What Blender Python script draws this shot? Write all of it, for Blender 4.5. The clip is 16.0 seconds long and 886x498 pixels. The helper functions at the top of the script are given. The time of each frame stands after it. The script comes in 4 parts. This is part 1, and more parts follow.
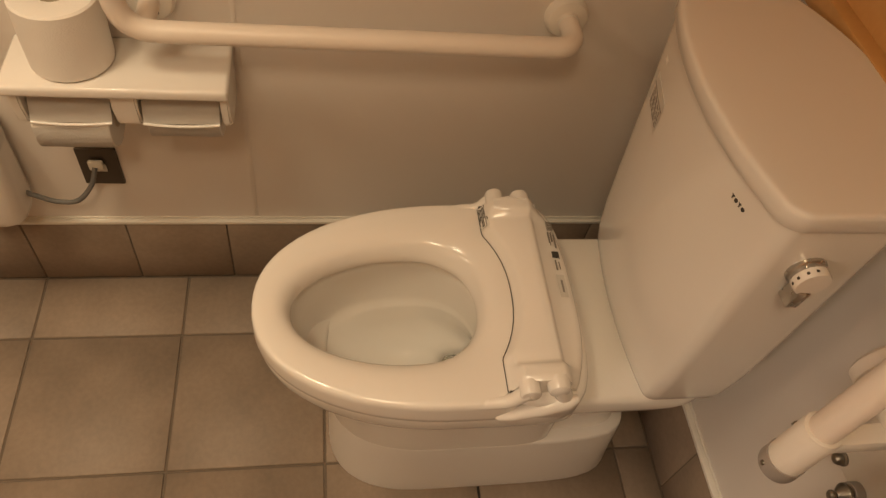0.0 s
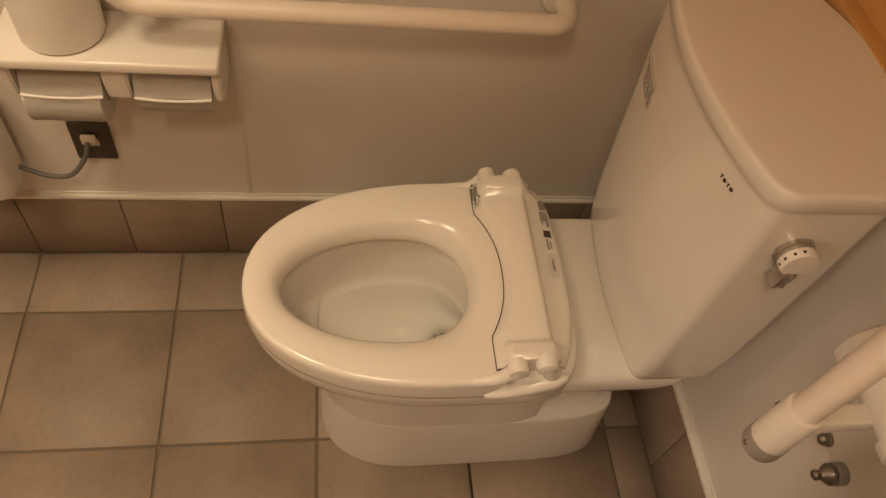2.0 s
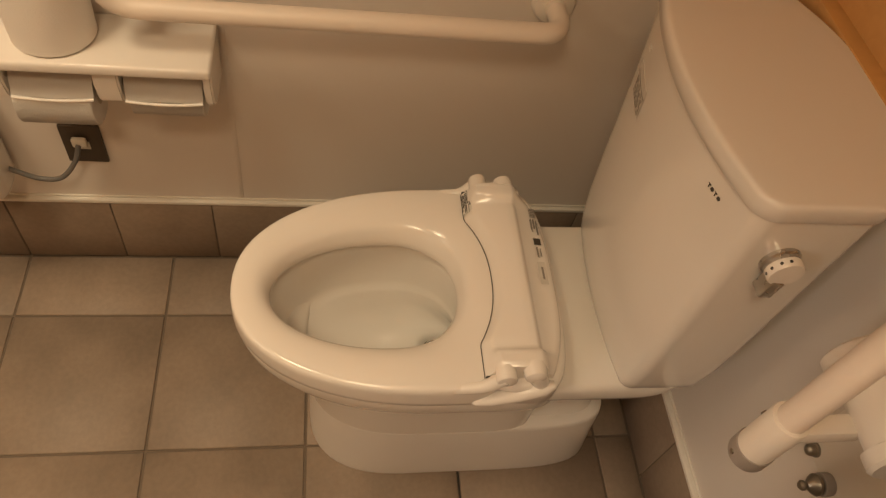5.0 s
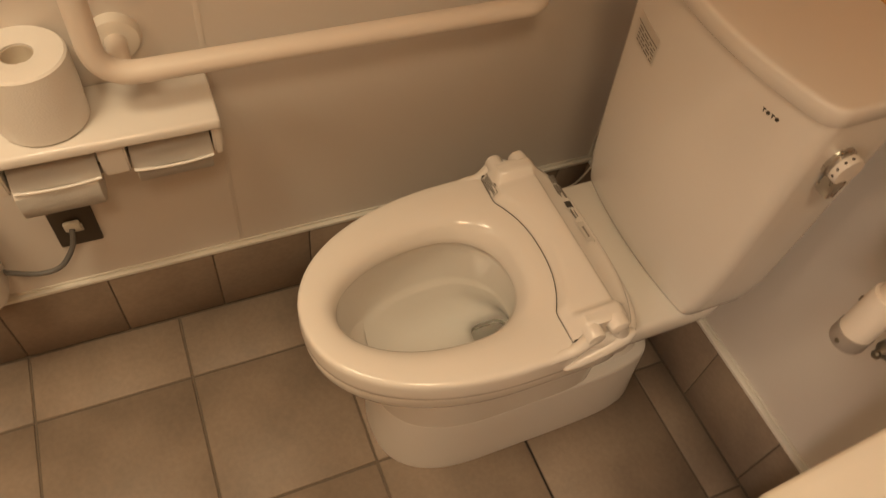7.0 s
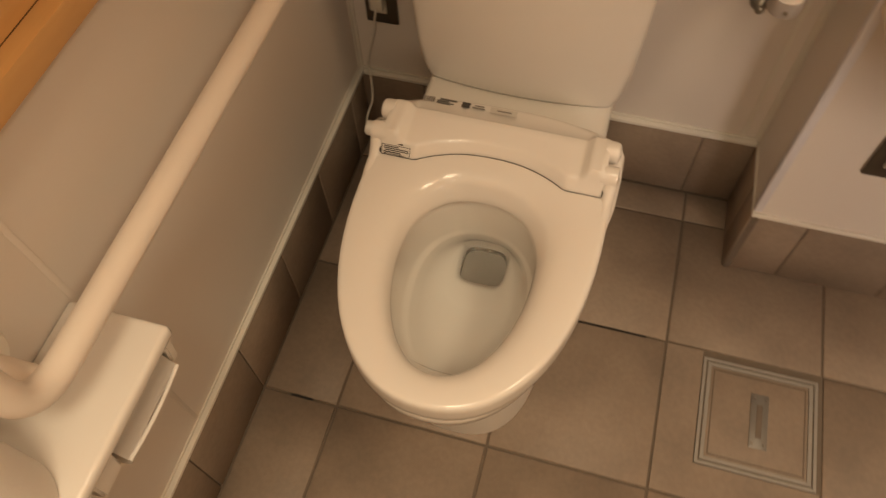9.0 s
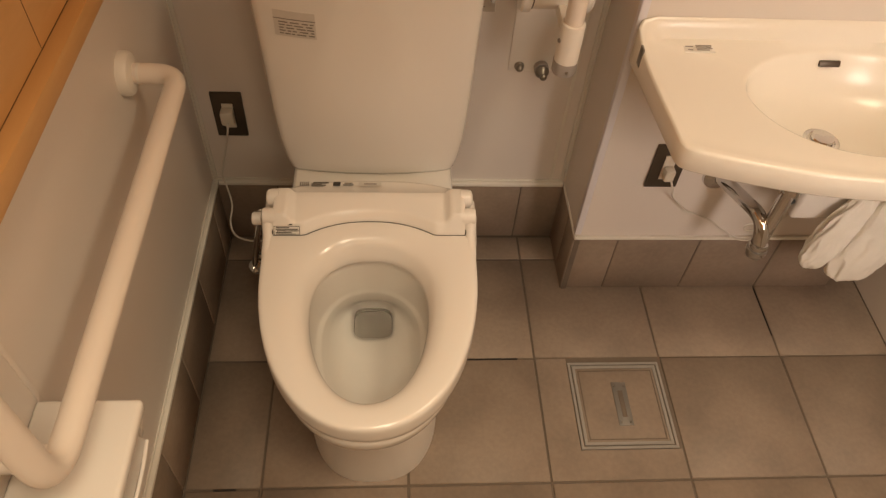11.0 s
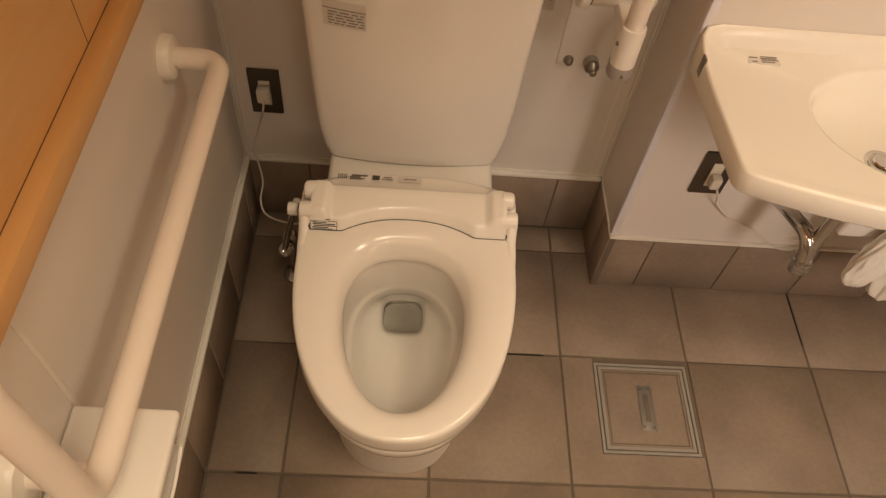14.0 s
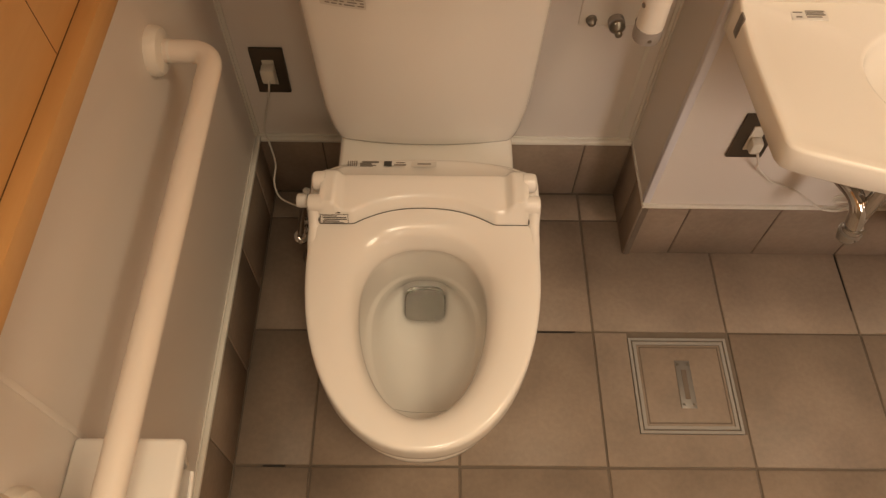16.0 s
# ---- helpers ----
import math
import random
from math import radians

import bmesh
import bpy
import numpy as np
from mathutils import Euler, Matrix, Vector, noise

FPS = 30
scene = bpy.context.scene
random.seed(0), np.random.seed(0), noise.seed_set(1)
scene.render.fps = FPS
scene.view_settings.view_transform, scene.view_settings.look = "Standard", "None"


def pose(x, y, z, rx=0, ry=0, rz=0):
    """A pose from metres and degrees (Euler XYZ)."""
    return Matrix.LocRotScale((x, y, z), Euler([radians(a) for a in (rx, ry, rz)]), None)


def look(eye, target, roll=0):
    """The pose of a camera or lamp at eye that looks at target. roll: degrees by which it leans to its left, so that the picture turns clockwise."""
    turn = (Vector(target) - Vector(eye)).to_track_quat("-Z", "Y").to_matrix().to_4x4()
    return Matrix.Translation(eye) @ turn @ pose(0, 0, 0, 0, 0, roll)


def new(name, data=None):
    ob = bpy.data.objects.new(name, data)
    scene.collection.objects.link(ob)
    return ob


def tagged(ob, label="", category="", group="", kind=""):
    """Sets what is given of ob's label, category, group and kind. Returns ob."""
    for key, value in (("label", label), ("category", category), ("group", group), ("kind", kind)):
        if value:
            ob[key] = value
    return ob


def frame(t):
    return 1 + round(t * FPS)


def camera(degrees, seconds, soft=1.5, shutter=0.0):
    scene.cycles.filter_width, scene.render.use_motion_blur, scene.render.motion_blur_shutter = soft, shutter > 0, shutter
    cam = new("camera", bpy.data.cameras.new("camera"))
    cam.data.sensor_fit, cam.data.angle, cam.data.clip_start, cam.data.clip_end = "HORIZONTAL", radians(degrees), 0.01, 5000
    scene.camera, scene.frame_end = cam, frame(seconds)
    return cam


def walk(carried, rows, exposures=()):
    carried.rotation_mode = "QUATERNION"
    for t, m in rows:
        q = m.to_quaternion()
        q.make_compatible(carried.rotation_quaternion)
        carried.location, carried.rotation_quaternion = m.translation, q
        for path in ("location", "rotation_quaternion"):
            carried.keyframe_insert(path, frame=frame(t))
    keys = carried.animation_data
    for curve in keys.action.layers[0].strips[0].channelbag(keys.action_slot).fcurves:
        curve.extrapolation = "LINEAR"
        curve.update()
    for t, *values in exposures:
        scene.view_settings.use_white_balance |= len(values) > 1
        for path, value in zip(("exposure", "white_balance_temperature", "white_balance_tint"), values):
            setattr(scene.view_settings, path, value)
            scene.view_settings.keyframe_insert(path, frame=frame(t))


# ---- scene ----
cam = camera(62.7, 16.0, soft=1.3, shutter=0.25)
PATH = [
    (0, (0.829, -0.302, 1.418), (-0.348, 0.025, -0.165), 12.0),
    (0.5, (0.829, -0.296, 1.415), (-0.312, 0.046, -0.192), 13.1),
    (1, (0.83, -0.292, 1.414), (-0.296, 0.025, -0.209), 12.5),
    (1.5, (0.832, -0.292, 1.417), (-0.3, 0.031, -0.2), 12.6),
    (2, (0.833, -0.286, 1.417), (-0.301, 0.037, -0.198), 12.9),
    (2.5, (0.836, -0.285, 1.416), (-0.297, 0.046, -0.199), 13.5),
    (3, (0.835, -0.282, 1.415), (-0.296, 0.05, -0.2), 13.6),
    (3.5, (0.834, -0.282, 1.415), (-0.296, 0.057, -0.2), 14.0),
    (6, (0.836, -0.276, 1.417), (-0.324, 0.057, -0.178), 13.6),
    (6.5, (0.818, -0.317, 1.416), (-0.329, 0.074, -0.175), 13.5),
    (6.8, (0.803, -0.438, 1.416), (-0.302, 0.086, -0.176), 12.2),
    (7, (0.779, -0.507, 1.413), (-0.266, 0.091, -0.184), 9.5),
    (7.5, (0.723, -0.602, 1.405), (-0.155, 0.218, -0.194), 10.4),
    (8, (0.601, -0.529, 1.374), (-0.166, 0.331, -0.261), 8.5),
    (8.5, (0.516, -0.528, 1.355), (-0.166, 0.28, -0.343), 1.4),
    (9, (0.363, -0.68, 1.368), (0.039, 0.293, -0.349), -3.3),
    (9.5, (0.303, -0.762, 1.405), (0.271, 0.388, -0.231), 0.3),
    (9.7, (0.309, -0.783, 1.415), (0.344, 0.423, -0.18), 0.8),
    (12, (0.24, -0.909, 1.483), (0.388, 0.373, -0.046), 5.0),
    (12.5, (0.243, -0.907, 1.48), (0.391, 0.374, -0.048), 4.9),
    (13, (0.246, -0.902, 1.479), (0.386, 0.381, -0.049), 5.1),
    (13.5, (0.233, -0.849, 1.484), (0.352, 0.39, -0.081), 5.7),
    (14, (0.219, -0.796, 1.492), (0.331, 0.378, -0.123), 7.6),
    (14.5, (0.218, -0.722, 1.486), (0.297, 0.39, -0.175), 6.9),
    (15, (0.239, -0.682, 1.478), (0.247, 0.372, -0.222), 3.7),
    (15.5, (0.245, -0.686, 1.474), (0.243, 0.35, -0.236), 2.1),
    (16, (0.246, -0.693, 1.474), (0.268, 0.355, -0.23), 1.6),
]
# stops and white balance on the way: the first half of the shot is a little darker and warmer
LOOKS = [(0.0, -0.28, 7750, 10), (8.5, -0.28, 7900, 10), (9.6, -0.12, 7150, 10), (16.0, -0.12, 7150, 10)]
walk(cam, [(t, look(eye, target, roll)) for t, eye, target, roll in PATH], LOOKS)

# ---- light ----
world = bpy.data.worlds.new("world")
scene.world = world
world.use_nodes = True
bg = world.node_tree.nodes["Background"]
bg.inputs[0].default_value = (1.0, 0.86, 0.7, 1)
bg.inputs[1].default_value = 0.01


def lamp(name, at, radius, watts, colour):
    data = bpy.data.lights.new(name, "POINT")
    data.shadow_soft_size, data.energy, data.color = radius, watts, colour
    ob = new(name, data)
    ob.location = at
    return ob


# area lamp for the added fills; no window stands behind any of them
def area_fill(name, at, to, wide, high, watts, colour, beam=180):
    data = bpy.data.lights.new(name, "AREA")
    data.spread = radians(beam)
    data.shape, data.size, data.size_y, data.energy, data.color = "ELLIPSE", wide, high, watts, colour
    ob = new(name, data)
    ob.matrix_world = look(at, to)
    return ob


lamp("wall_lamp_light", (0.03, -1.10, 1.58), 0.16, 2.0, (1.0, 0.80, 0.575))
# added fill for basin, seat and tank lid; no ceiling fixture is known
area_fill("east_ceiling_fill", (1.24, -0.58, 2.385), (1.24, -0.58, 0.0), 0.4, 0.4, 10.8, (1.0, 0.825, 0.60), 160)
# added narrow fill for the front floor and seat, with no known fixture
area_fill("front_floor_fill", (0.48, -1.10, 2.385), (0.48, -1.10, 0.0), 0.45, 0.45, 6.4, (1.0, 0.845, 0.63), 80)
# added fill for tank front and boxed-out wall; its source is unseen
area_fill("south_fill", (0.62, -1.70, 1.70), (0.50, 0.2, 0.45), 0.5, 0.4, 3.5, (1.0, 0.86, 0.68), 150)
# fill added inside the room for the boxed-out wall; no doorway is known
area_fill("boxing_fill", (1.36, -1.30, 1.15), (1.12, 0.2, 0.45), 0.3, 0.8, 1.9, (1.0, 0.87, 0.80), 70)

# ---- materials ----
def nodes_of(name):
    mat = bpy.data.materials.new(name)
    mat.use_nodes = True
    nt = mat.node_tree
    return mat, nt, nt.nodes["Principled BSDF"]


def surface(name, base, rough=0.5, metal=0.0, vary=0.06, scale=6.0, bump=0.0, bump_scale=120.0, coat=0.0, per_object=0.0, tint=None, speck=0.0):
    """A surface with large and fine variation of its colour, and a fine relief."""
    mat, nt, bsdf = nodes_of(name)
    geo = nt.nodes.new("ShaderNodeNewGeometry")
    big = nt.nodes.new("ShaderNodeTexNoise")
    big.inputs["Scale"].default_value, big.inputs["Detail"].default_value = scale, 6
    fine = nt.nodes.new("ShaderNodeTexNoise")
    fine.inputs["Scale"].default_value, fine.inputs["Detail"].default_value = bump_scale, 4
    for n in (big, fine):
        nt.links.new(geo.outputs["Position"], n.inputs["Vector"])
    mix = nt.nodes.new("ShaderNodeMix")
    mix.data_type = "RGBA"
    low = [c * (1 - vary) for c in base]
    high = [min(1, c * (1 + vary)) for c in (tint or base)]
    mix.inputs["A"].default_value, mix.inputs["B"].default_value = (*low, 1), (*high, 1)
    if vary > 0.2:
        spread = nt.nodes.new("ShaderNodeMapRange")
        spread.inputs["From Min"].default_value, spread.inputs["From Max"].default_value = 0.2, 0.8
        nt.links.new(big.outputs["Fac"], spread.inputs["Value"])
        nt.links.new(spread.outputs["Result"], mix.inputs["Factor"])
    else:
        nt.links.new(big.outputs["Fac"], mix.inputs["Factor"])
    out = mix.outputs["Result"]
    if speck:
        m2 = nt.nodes.new("ShaderNodeMix")
        m2.data_type, m2.blend_type = "RGBA", "MULTIPLY"
        m2.inputs["Factor"].default_value = speck
        ramp = nt.nodes.new("ShaderNodeValToRGB")
        ramp.color_ramp.elements[0].position, ramp.color_ramp.elements[1].position = 0.35, 0.65
        ramp.color_ramp.elements[0].color = (0.45, 0.42, 0.4, 1)
        nt.links.new(fine.outputs["Fac"], ramp.inputs["Fac"])
        nt.links.new(out, m2.inputs["A"])
        nt.links.new(ramp.outputs["Color"], m2.inputs["B"])
        out = m2.outputs["Result"]
    if per_object:
        info = nt.nodes.new("ShaderNodeObjectInfo")
        rng = nt.nodes.new("ShaderNodeMapRange")
        rng.inputs["To Min"].default_value, rng.inputs["To Max"].default_value = 1 - per_object, 1 + per_object
        hsv = nt.nodes.new("ShaderNodeHueSaturation")
        nt.links.new(info.outputs["Random"], rng.inputs["Value"])
        nt.links.new(rng.outputs["Result"], hsv.inputs["Value"])
        nt.links.new(out, hsv.inputs["Color"])
        out = hsv.outputs["Color"]
    nt.links.new(out, bsdf.inputs["Base Color"])
    rr = nt.nodes.new("ShaderNodeMapRange")
    rr.inputs["To Min"].default_value, rr.inputs["To Max"].default_value = rough * 0.85, min(1, rough * 1.15)
    nt.links.new(big.outputs["Fac"], rr.inputs["Value"])
    nt.links.new(rr.outputs["Result"], bsdf.inputs["Roughness"])
    bsdf.inputs["Metallic"].default_value = metal
    bsdf.inputs["Coat Weight"].default_value = coat
    bsdf.inputs["Coat Roughness"].default_value = 0.04
    if bump:
        b = nt.nodes.new("ShaderNodeBump")
        b.inputs["Strength"].default_value, b.inputs["Distance"].default_value = bump, 0.002
        nt.links.new(fine.outputs["Fac"], b.inputs["Height"])
        nt.links.new(b.outputs["Normal"], bsdf.inputs["Normal"])
    return mat


def wood(name, base, dark):
    mat, nt, bsdf = nodes_of(name)
    geo = nt.nodes.new("ShaderNodeNewGeometry")
    mp = nt.nodes.new("ShaderNodeMapping")
    mp.inputs["Scale"].default_value = (30, 3, 30)
    nz = nt.nodes.new("ShaderNodeTexNoise")
    nz.inputs["Scale"].default_value, nz.inputs["Detail"].default_value, nz.inputs["Distortion"].default_value = 2.0, 8, 0.6
    mix = nt.nodes.new("ShaderNodeMix")
    mix.data_type = "RGBA"
    mix.inputs["A"].default_value, mix.inputs["B"].default_value = (*dark, 1), (*base, 1)
    nt.links.new(geo.outputs["Position"], mp.inputs["Vector"])
    nt.links.new(mp.outputs["Vector"], nz.inputs["Vector"])
    nt.links.new(nz.outputs["Fac"], mix.inputs["Factor"])
    nt.links.new(mix.outputs["Result"], bsdf.inputs["Base Color"])
    bsdf.inputs["Roughness"].default_value = 0.45
    b = nt.nodes.new("ShaderNodeBump")
    b.inputs["Strength"].default_value, b.inputs["Distance"].default_value = 0.15, 0.001
    nt.links.new(nz.outputs["Fac"], b.inputs["Height"])
    nt.links.new(b.outputs["Normal"], bsdf.inputs["Normal"])
    return mat


CERAMIC = surface("ceramic_white", (0.78, 0.755, 0.715), 0.15, vary=0.012, scale=4, coat=0.2)
CERAMIC_DULL = surface("ceramic_white_dull", (0.78, 0.755, 0.72), 0.42, vary=0.03, scale=9)
BASIN = surface("ceramic_basin", (0.82, 0.78, 0.70), 0.24, vary=0.012, scale=4, coat=0.08)
PLASTIC = surface("plastic_white", (0.79, 0.755, 0.715), 0.18, vary=0.015, scale=8, bump=0.02, bump_scale=600)
PANEL = surface("wall_panel_white", (0.715, 0.665, 0.62), 0.45, vary=0.025, scale=3, bump=0.05, bump_scale=300)
TRIM = surface("trim_white", (0.76, 0.73, 0.67), 0.35, vary=0.03, scale=20)
TRIM_COOL = surface("trim_cool_white", (0.72, 0.71, 0.76), 0.35, vary=0.03, scale=20)
# kept dark so the unseen ceiling and south wall bounce less light
PAINT = surface("plain_wall_paint", (0.36, 0.29, 0.22), 0.7, vary=0.03, scale=3, bump=0.05)
TILE = surface("tile_brown_stoneware", (0.266, 0.204, 0.158), 0.58, vary=0.23, scale=8, bump=0.12, bump_scale=90, per_object=0.07, speck=0.17)
GROUT = surface("grout_brown", (0.150, 0.116, 0.089), 0.9, vary=0.2, scale=40, bump=0.3, bump_scale=400)
SEAL = surface("black_sealant", (0.022, 0.018, 0.015), 0.6, vary=0.1)
GROOVE = wood("wood_groove", (0.16, 0.075, 0.025), (0.10, 0.045, 0.015))
WOOD = wood("wood_orange", (0.66, 0.39, 0.165), (0.56, 0.305, 0.115))
BAR = surface("grab_bar_vinyl", (0.80, 0.725, 0.655), 0.38, vary=0.02, scale=12, bump=0.04, bump_scale=500)
BARW = surface("fold_bar_white", (0.80, 0.76, 0.70), 0.35, vary=0.02, scale=12, bump=0.04, bump_scale=500)
GREYCAP = surface("grey_plastic", (0.36, 0.33, 0.31), 0.45, vary=0.04, scale=30)
CHROME = surface("chrome", (0.64, 0.635, 0.63), 0.07, metal=1.0, vary=0.03, scale=30)
STEEL = surface("steel_dull", (0.30, 0.28, 0.25), 0.35, metal=1.0, vary=0.15, scale=60)
FRAME = surface("steel_frame", (0.33, 0.31, 0.285), 0.42, metal=0.3, vary=0.08, scale=60)
PLATE = surface("steel_plate", (0.215, 0.20, 0.185), 0.42, metal=0.4, vary=0.08, scale=60)
BRONZE = surface("bronze_plate", (0.085, 0.068, 0.052), 0.38, metal=0.5, vary=0.1, scale=40)
OUTLET = surface("outlet_ivory", (0.66, 0.62, 0.54), 0.4, vary=0.03, scale=40)
CORD = surface("cord_white", (0.66, 0.62, 0.56), 0.5, vary=0.03, scale=40)
CORD_GREY = surface("cord_grey", (0.13, 0.125, 0.12), 0.55, vary=0.05, scale=40)
PAPER = surface("toilet_paper", (0.80, 0.77, 0.73), 0.95, vary=0.02, scale=30, bump=0.3, bump_scale=350)
CORE = surface("paper_core", (0.60, 0.53, 0.44), 0.95, vary=0.05, scale=30)
CLOTH = surface("cloth_white", (0.80, 0.77, 0.70), 0.95, vary=0.10, scale=25, bump=0.5, bump_scale=260)
LABEL = surface("label_silver", (0.60, 0.575, 0.535), 0.4, vary=0.05, scale=80)
LABELW = surface("label_white", (0.72, 0.70, 0.66), 0.5, vary=0.03, scale=80)
# dark print; also colours the gap lines round the bidet cover
INK = surface("ink_dark", (0.05, 0.045, 0.04), 0.5, vary=0.05, scale=80)
INKG = surface("ink_grey", (0.24, 0.22, 0.20), 0.5, vary=0.05, scale=80)
BLACK_MATTE = surface("black_matte", (0.02, 0.02, 0.02), 0.6, vary=0.05)


def water_material():
    mat, nt, bsdf = nodes_of("water")
    bsdf.inputs["Base Color"].default_value = (0.80, 0.795, 0.775, 1)
    bsdf.inputs["Roughness"].default_value = 0.02
    bsdf.inputs["IOR"].default_value = 1.33
    bsdf.inputs["Transmission Weight"].default_value = 1.0
    return mat


WATER = water_material()

# ---- builders ----
ORIGIN = {}


def thing(name, at, label, category, group=""):
    ob = new(name)
    ob.location = at
    ob.empty_display_size = 0.05
    ORIGIN[ob.name] = Vector(at)
    return tagged(ob, label, category, group)


def shade(bm, angle=35):
    for f in bm.faces:
        f.smooth = True
    lim = radians(angle)
    for e in bm.edges:
        if len(e.link_faces) == 2 and e.calc_face_angle(0) > lim:
            e.smooth = False


def mesh_of(name, bm, mat, origin=Vector(), angle=35):
    bmesh.ops.recalc_face_normals(bm, faces=bm.faces)
    shade(bm, angle)
    bm.transform(Matrix.Translation(-origin))
    me = bpy.data.meshes.new(name)
    bm.to_mesh(me)
    bm.free()
    me.materials.append(mat)
    return me


def part(name, bm, mat, parent, label="", angle=35):
    """One mesh under a thing or a part; its bmesh is in world metres."""
    o = ORIGIN[parent.name]
    ob = new(name, mesh_of(name, bm, mat, o, angle))
    ob.parent = parent
    ORIGIN[ob.name] = o
    return tagged(ob, label)


def setting(name, bm, mat, label, category, angle=35):
    ob = new(name, mesh_of(name, bm, mat, Vector(), angle))
    ORIGIN[ob.name] = Vector()
    return tagged(ob, label, category, kind="structure")


def solo(name, bm, mat, at, label, category, group="", angle=35):
    at = Vector(at)
    ob = new(name, mesh_of(name, bm, mat, at, angle))
    ob.location = at
    ORIGIN[ob.name] = at
    return tagged(ob, label, category, group)


def box(x0, x1, y0, y1, z0, z1, bevel=0.0, seg=2, bm=None):
    own = bmesh.new()
    bmesh.ops.create_cube(own, size=1, matrix=Matrix.Translation(((x0 + x1) / 2, (y0 + y1) / 2, (z0 + z1) / 2)) @ Matrix.Diagonal((x1 - x0, y1 - y0, z1 - z0, 1)))
    if bevel:
        bmesh.ops.bevel(own, geom=own.edges[:], offset=bevel, segments=seg, profile=0.5, affect="EDGES")
    return add_to(bm, own)


def add_to(bm, own):
    if bm is None:
        return own
    me = bpy.data.meshes.new("tmp")
    own.to_mesh(me)
    own.free()
    bm.from_mesh(me)
    bpy.data.meshes.remove(me)
    return bm


def loft(rings, cap0=False, cap1=False, bm=None, wrap=False):
    """Quads between closed rings of points of one length."""
    own = bmesh.new()
    vs = [[own.verts.new(p) for p in r] for r in rings]
    n = len(vs[0])
    pairs = list(zip(vs, vs[1:])) + ([(vs[-1], vs[0])] if wrap else [])
    for a, b in pairs:
        for i in range(n):
            own.faces.new((a[i], a[(i + 1) % n], b[(i + 1) % n], b[i]))
    if cap0:
        own.faces.new(vs[0])
    if cap1:
        own.faces.new(vs[-1])
    return add_to(bm, own)


def sheet(rows, bm=None):
    """Quads between open rows of points."""
    own = bmesh.new()
    vs = [[own.verts.new(p) for p in r] for r in rows]
    for a, b in zip(vs, vs[1:]):
        for i in range(len(a) - 1):
            own.faces.new((a[i], a[i + 1], b[i + 1], b[i]))
    return add_to(bm, own)


def egg(cx, cy, w, front, back, z, nf=2.0, nb=2.0, n=72):
    """A closed outline round (cx, cy), with its front towards -y."""
    pts = []
    for i in range(n):
        a = 2 * math.pi * i / n
        c, s = math.cos(a), math.sin(a)
        e = 2 / (nb if s > 0 else nf)
        x = w * math.copysign(abs(c) ** e, c)
        y = (back if s > 0 else front) * math.copysign(abs(s) ** e, s)
        pts.append((cx + x, cy + y, z))
    return pts


def block(cx, cy, w, front, back, z, nf=2.0, nb=2.0, n=96):
    """Like egg, with its points spread evenly by bearing, for squarish outlines."""
    pts = []
    for i in range(n):
        a = 2 * math.pi * i / n
        c, s = math.cos(a), math.sin(a)
        ln, e = (back, nb) if s > 0 else (front, nf)
        mid = (ln + w) / 2
        c, s = c * w / mid, s * ln / mid
        r = (abs(c / w) ** e + abs(s / ln) ** e) ** (-1 / e)
        pts.append((cx + r * c, cy + r * s, z))
    return pts


def lerp_rings(a, b, f, z):
    return [(p[0] + (q[0] - p[0]) * f, p[1] + (q[1] - p[1]) * f, z) for p, q in zip(a, b)]


def rounded_path(points, radius, steps=8):
    pts = [Vector(p) for p in points]
    out = [pts[0]]
    for a, b, c in zip(pts, pts[1:], pts[2:]):
        u, v = (a - b).normalized(), (c - b).normalized()
        ang = u.angle(v)
        d = min(radius / math.tan(ang / 2), (a - b).length * 0.49, (c - b).length * 0.49)
        p, q = b + u * d, b + v * d
        for i in range(steps + 1):
            t = i / steps
            out.append(p * (1 - t) ** 2 + b * 2 * t * (1 - t) + q * t ** 2)
    out.append(pts[-1])
    return out


def tube(points, radius, n=16, bm=None, radii=None):
    """A round tube along the points."""
    pts = [Vector(p) for p in points]
    d = (pts[1] - pts[0]).normalized()
    side = d.orthogonal().normalized()
    rings = []
    for i, p in enumerate(pts):
        if 0 < i < len(pts) - 1:
            nd = (pts[i + 1] - pts[i - 1]).normalized()
        else:
            nd = (pts[i] - pts[i - 1]).normalized() if i else d
        side = (side - nd * side.dot(nd)).normalized()
        up = nd.cross(side)
        r = radii[i] if radii else radius
        rings.append([p + (side * math.cos(2 * math.pi * k / n) + up * math.sin(2 * math.pi * k / n)) * r for k in range(n)])
    return loft(rings, True, True, bm)


def lathe(profile, at, axis, n=32, bm=None):
    """Turns (radius, along) pairs round the axis through at."""
    at, axis = Vector(at), Vector(axis).normalized()
    side = axis.orthogonal().normalized()
    up = axis.cross(side)
    rings = [[at + axis * h + (side * math.cos(2 * math.pi * k / n) + up * math.sin(2 * math.pi * k / n)) * max(r, 1e-5) for k in range(n)] for r, h in profile]
    return loft(rings, True, True, bm)


def smooth_curve(points, per=10):
    """Catmull-Rom through the points, for cords."""
    p = [Vector(q) for q in points]
    p = [p[0] * 2 - p[1]] + p + [p[-1] * 2 - p[-2]]
    out = []
    for a, b, c, d in zip(p, p[1:], p[2:], p[3:]):
        for i in range(per):
            t = i / per
            out.append(0.5 * ((2 * b) + (c - a) * t + (2 * a - 5 * b + 4 * c - d) * t * t + (3 * b - a - 3 * c + d) * t ** 3))
    return out + [p[-2]]


# ---- the room ----
X0, X1, Y0, Y1 = -0.163, 1.480, -1.75, 0.391      # faces of the wall panels
SX, SY = -0.153, 0.379                            # faces of the tiled skirting
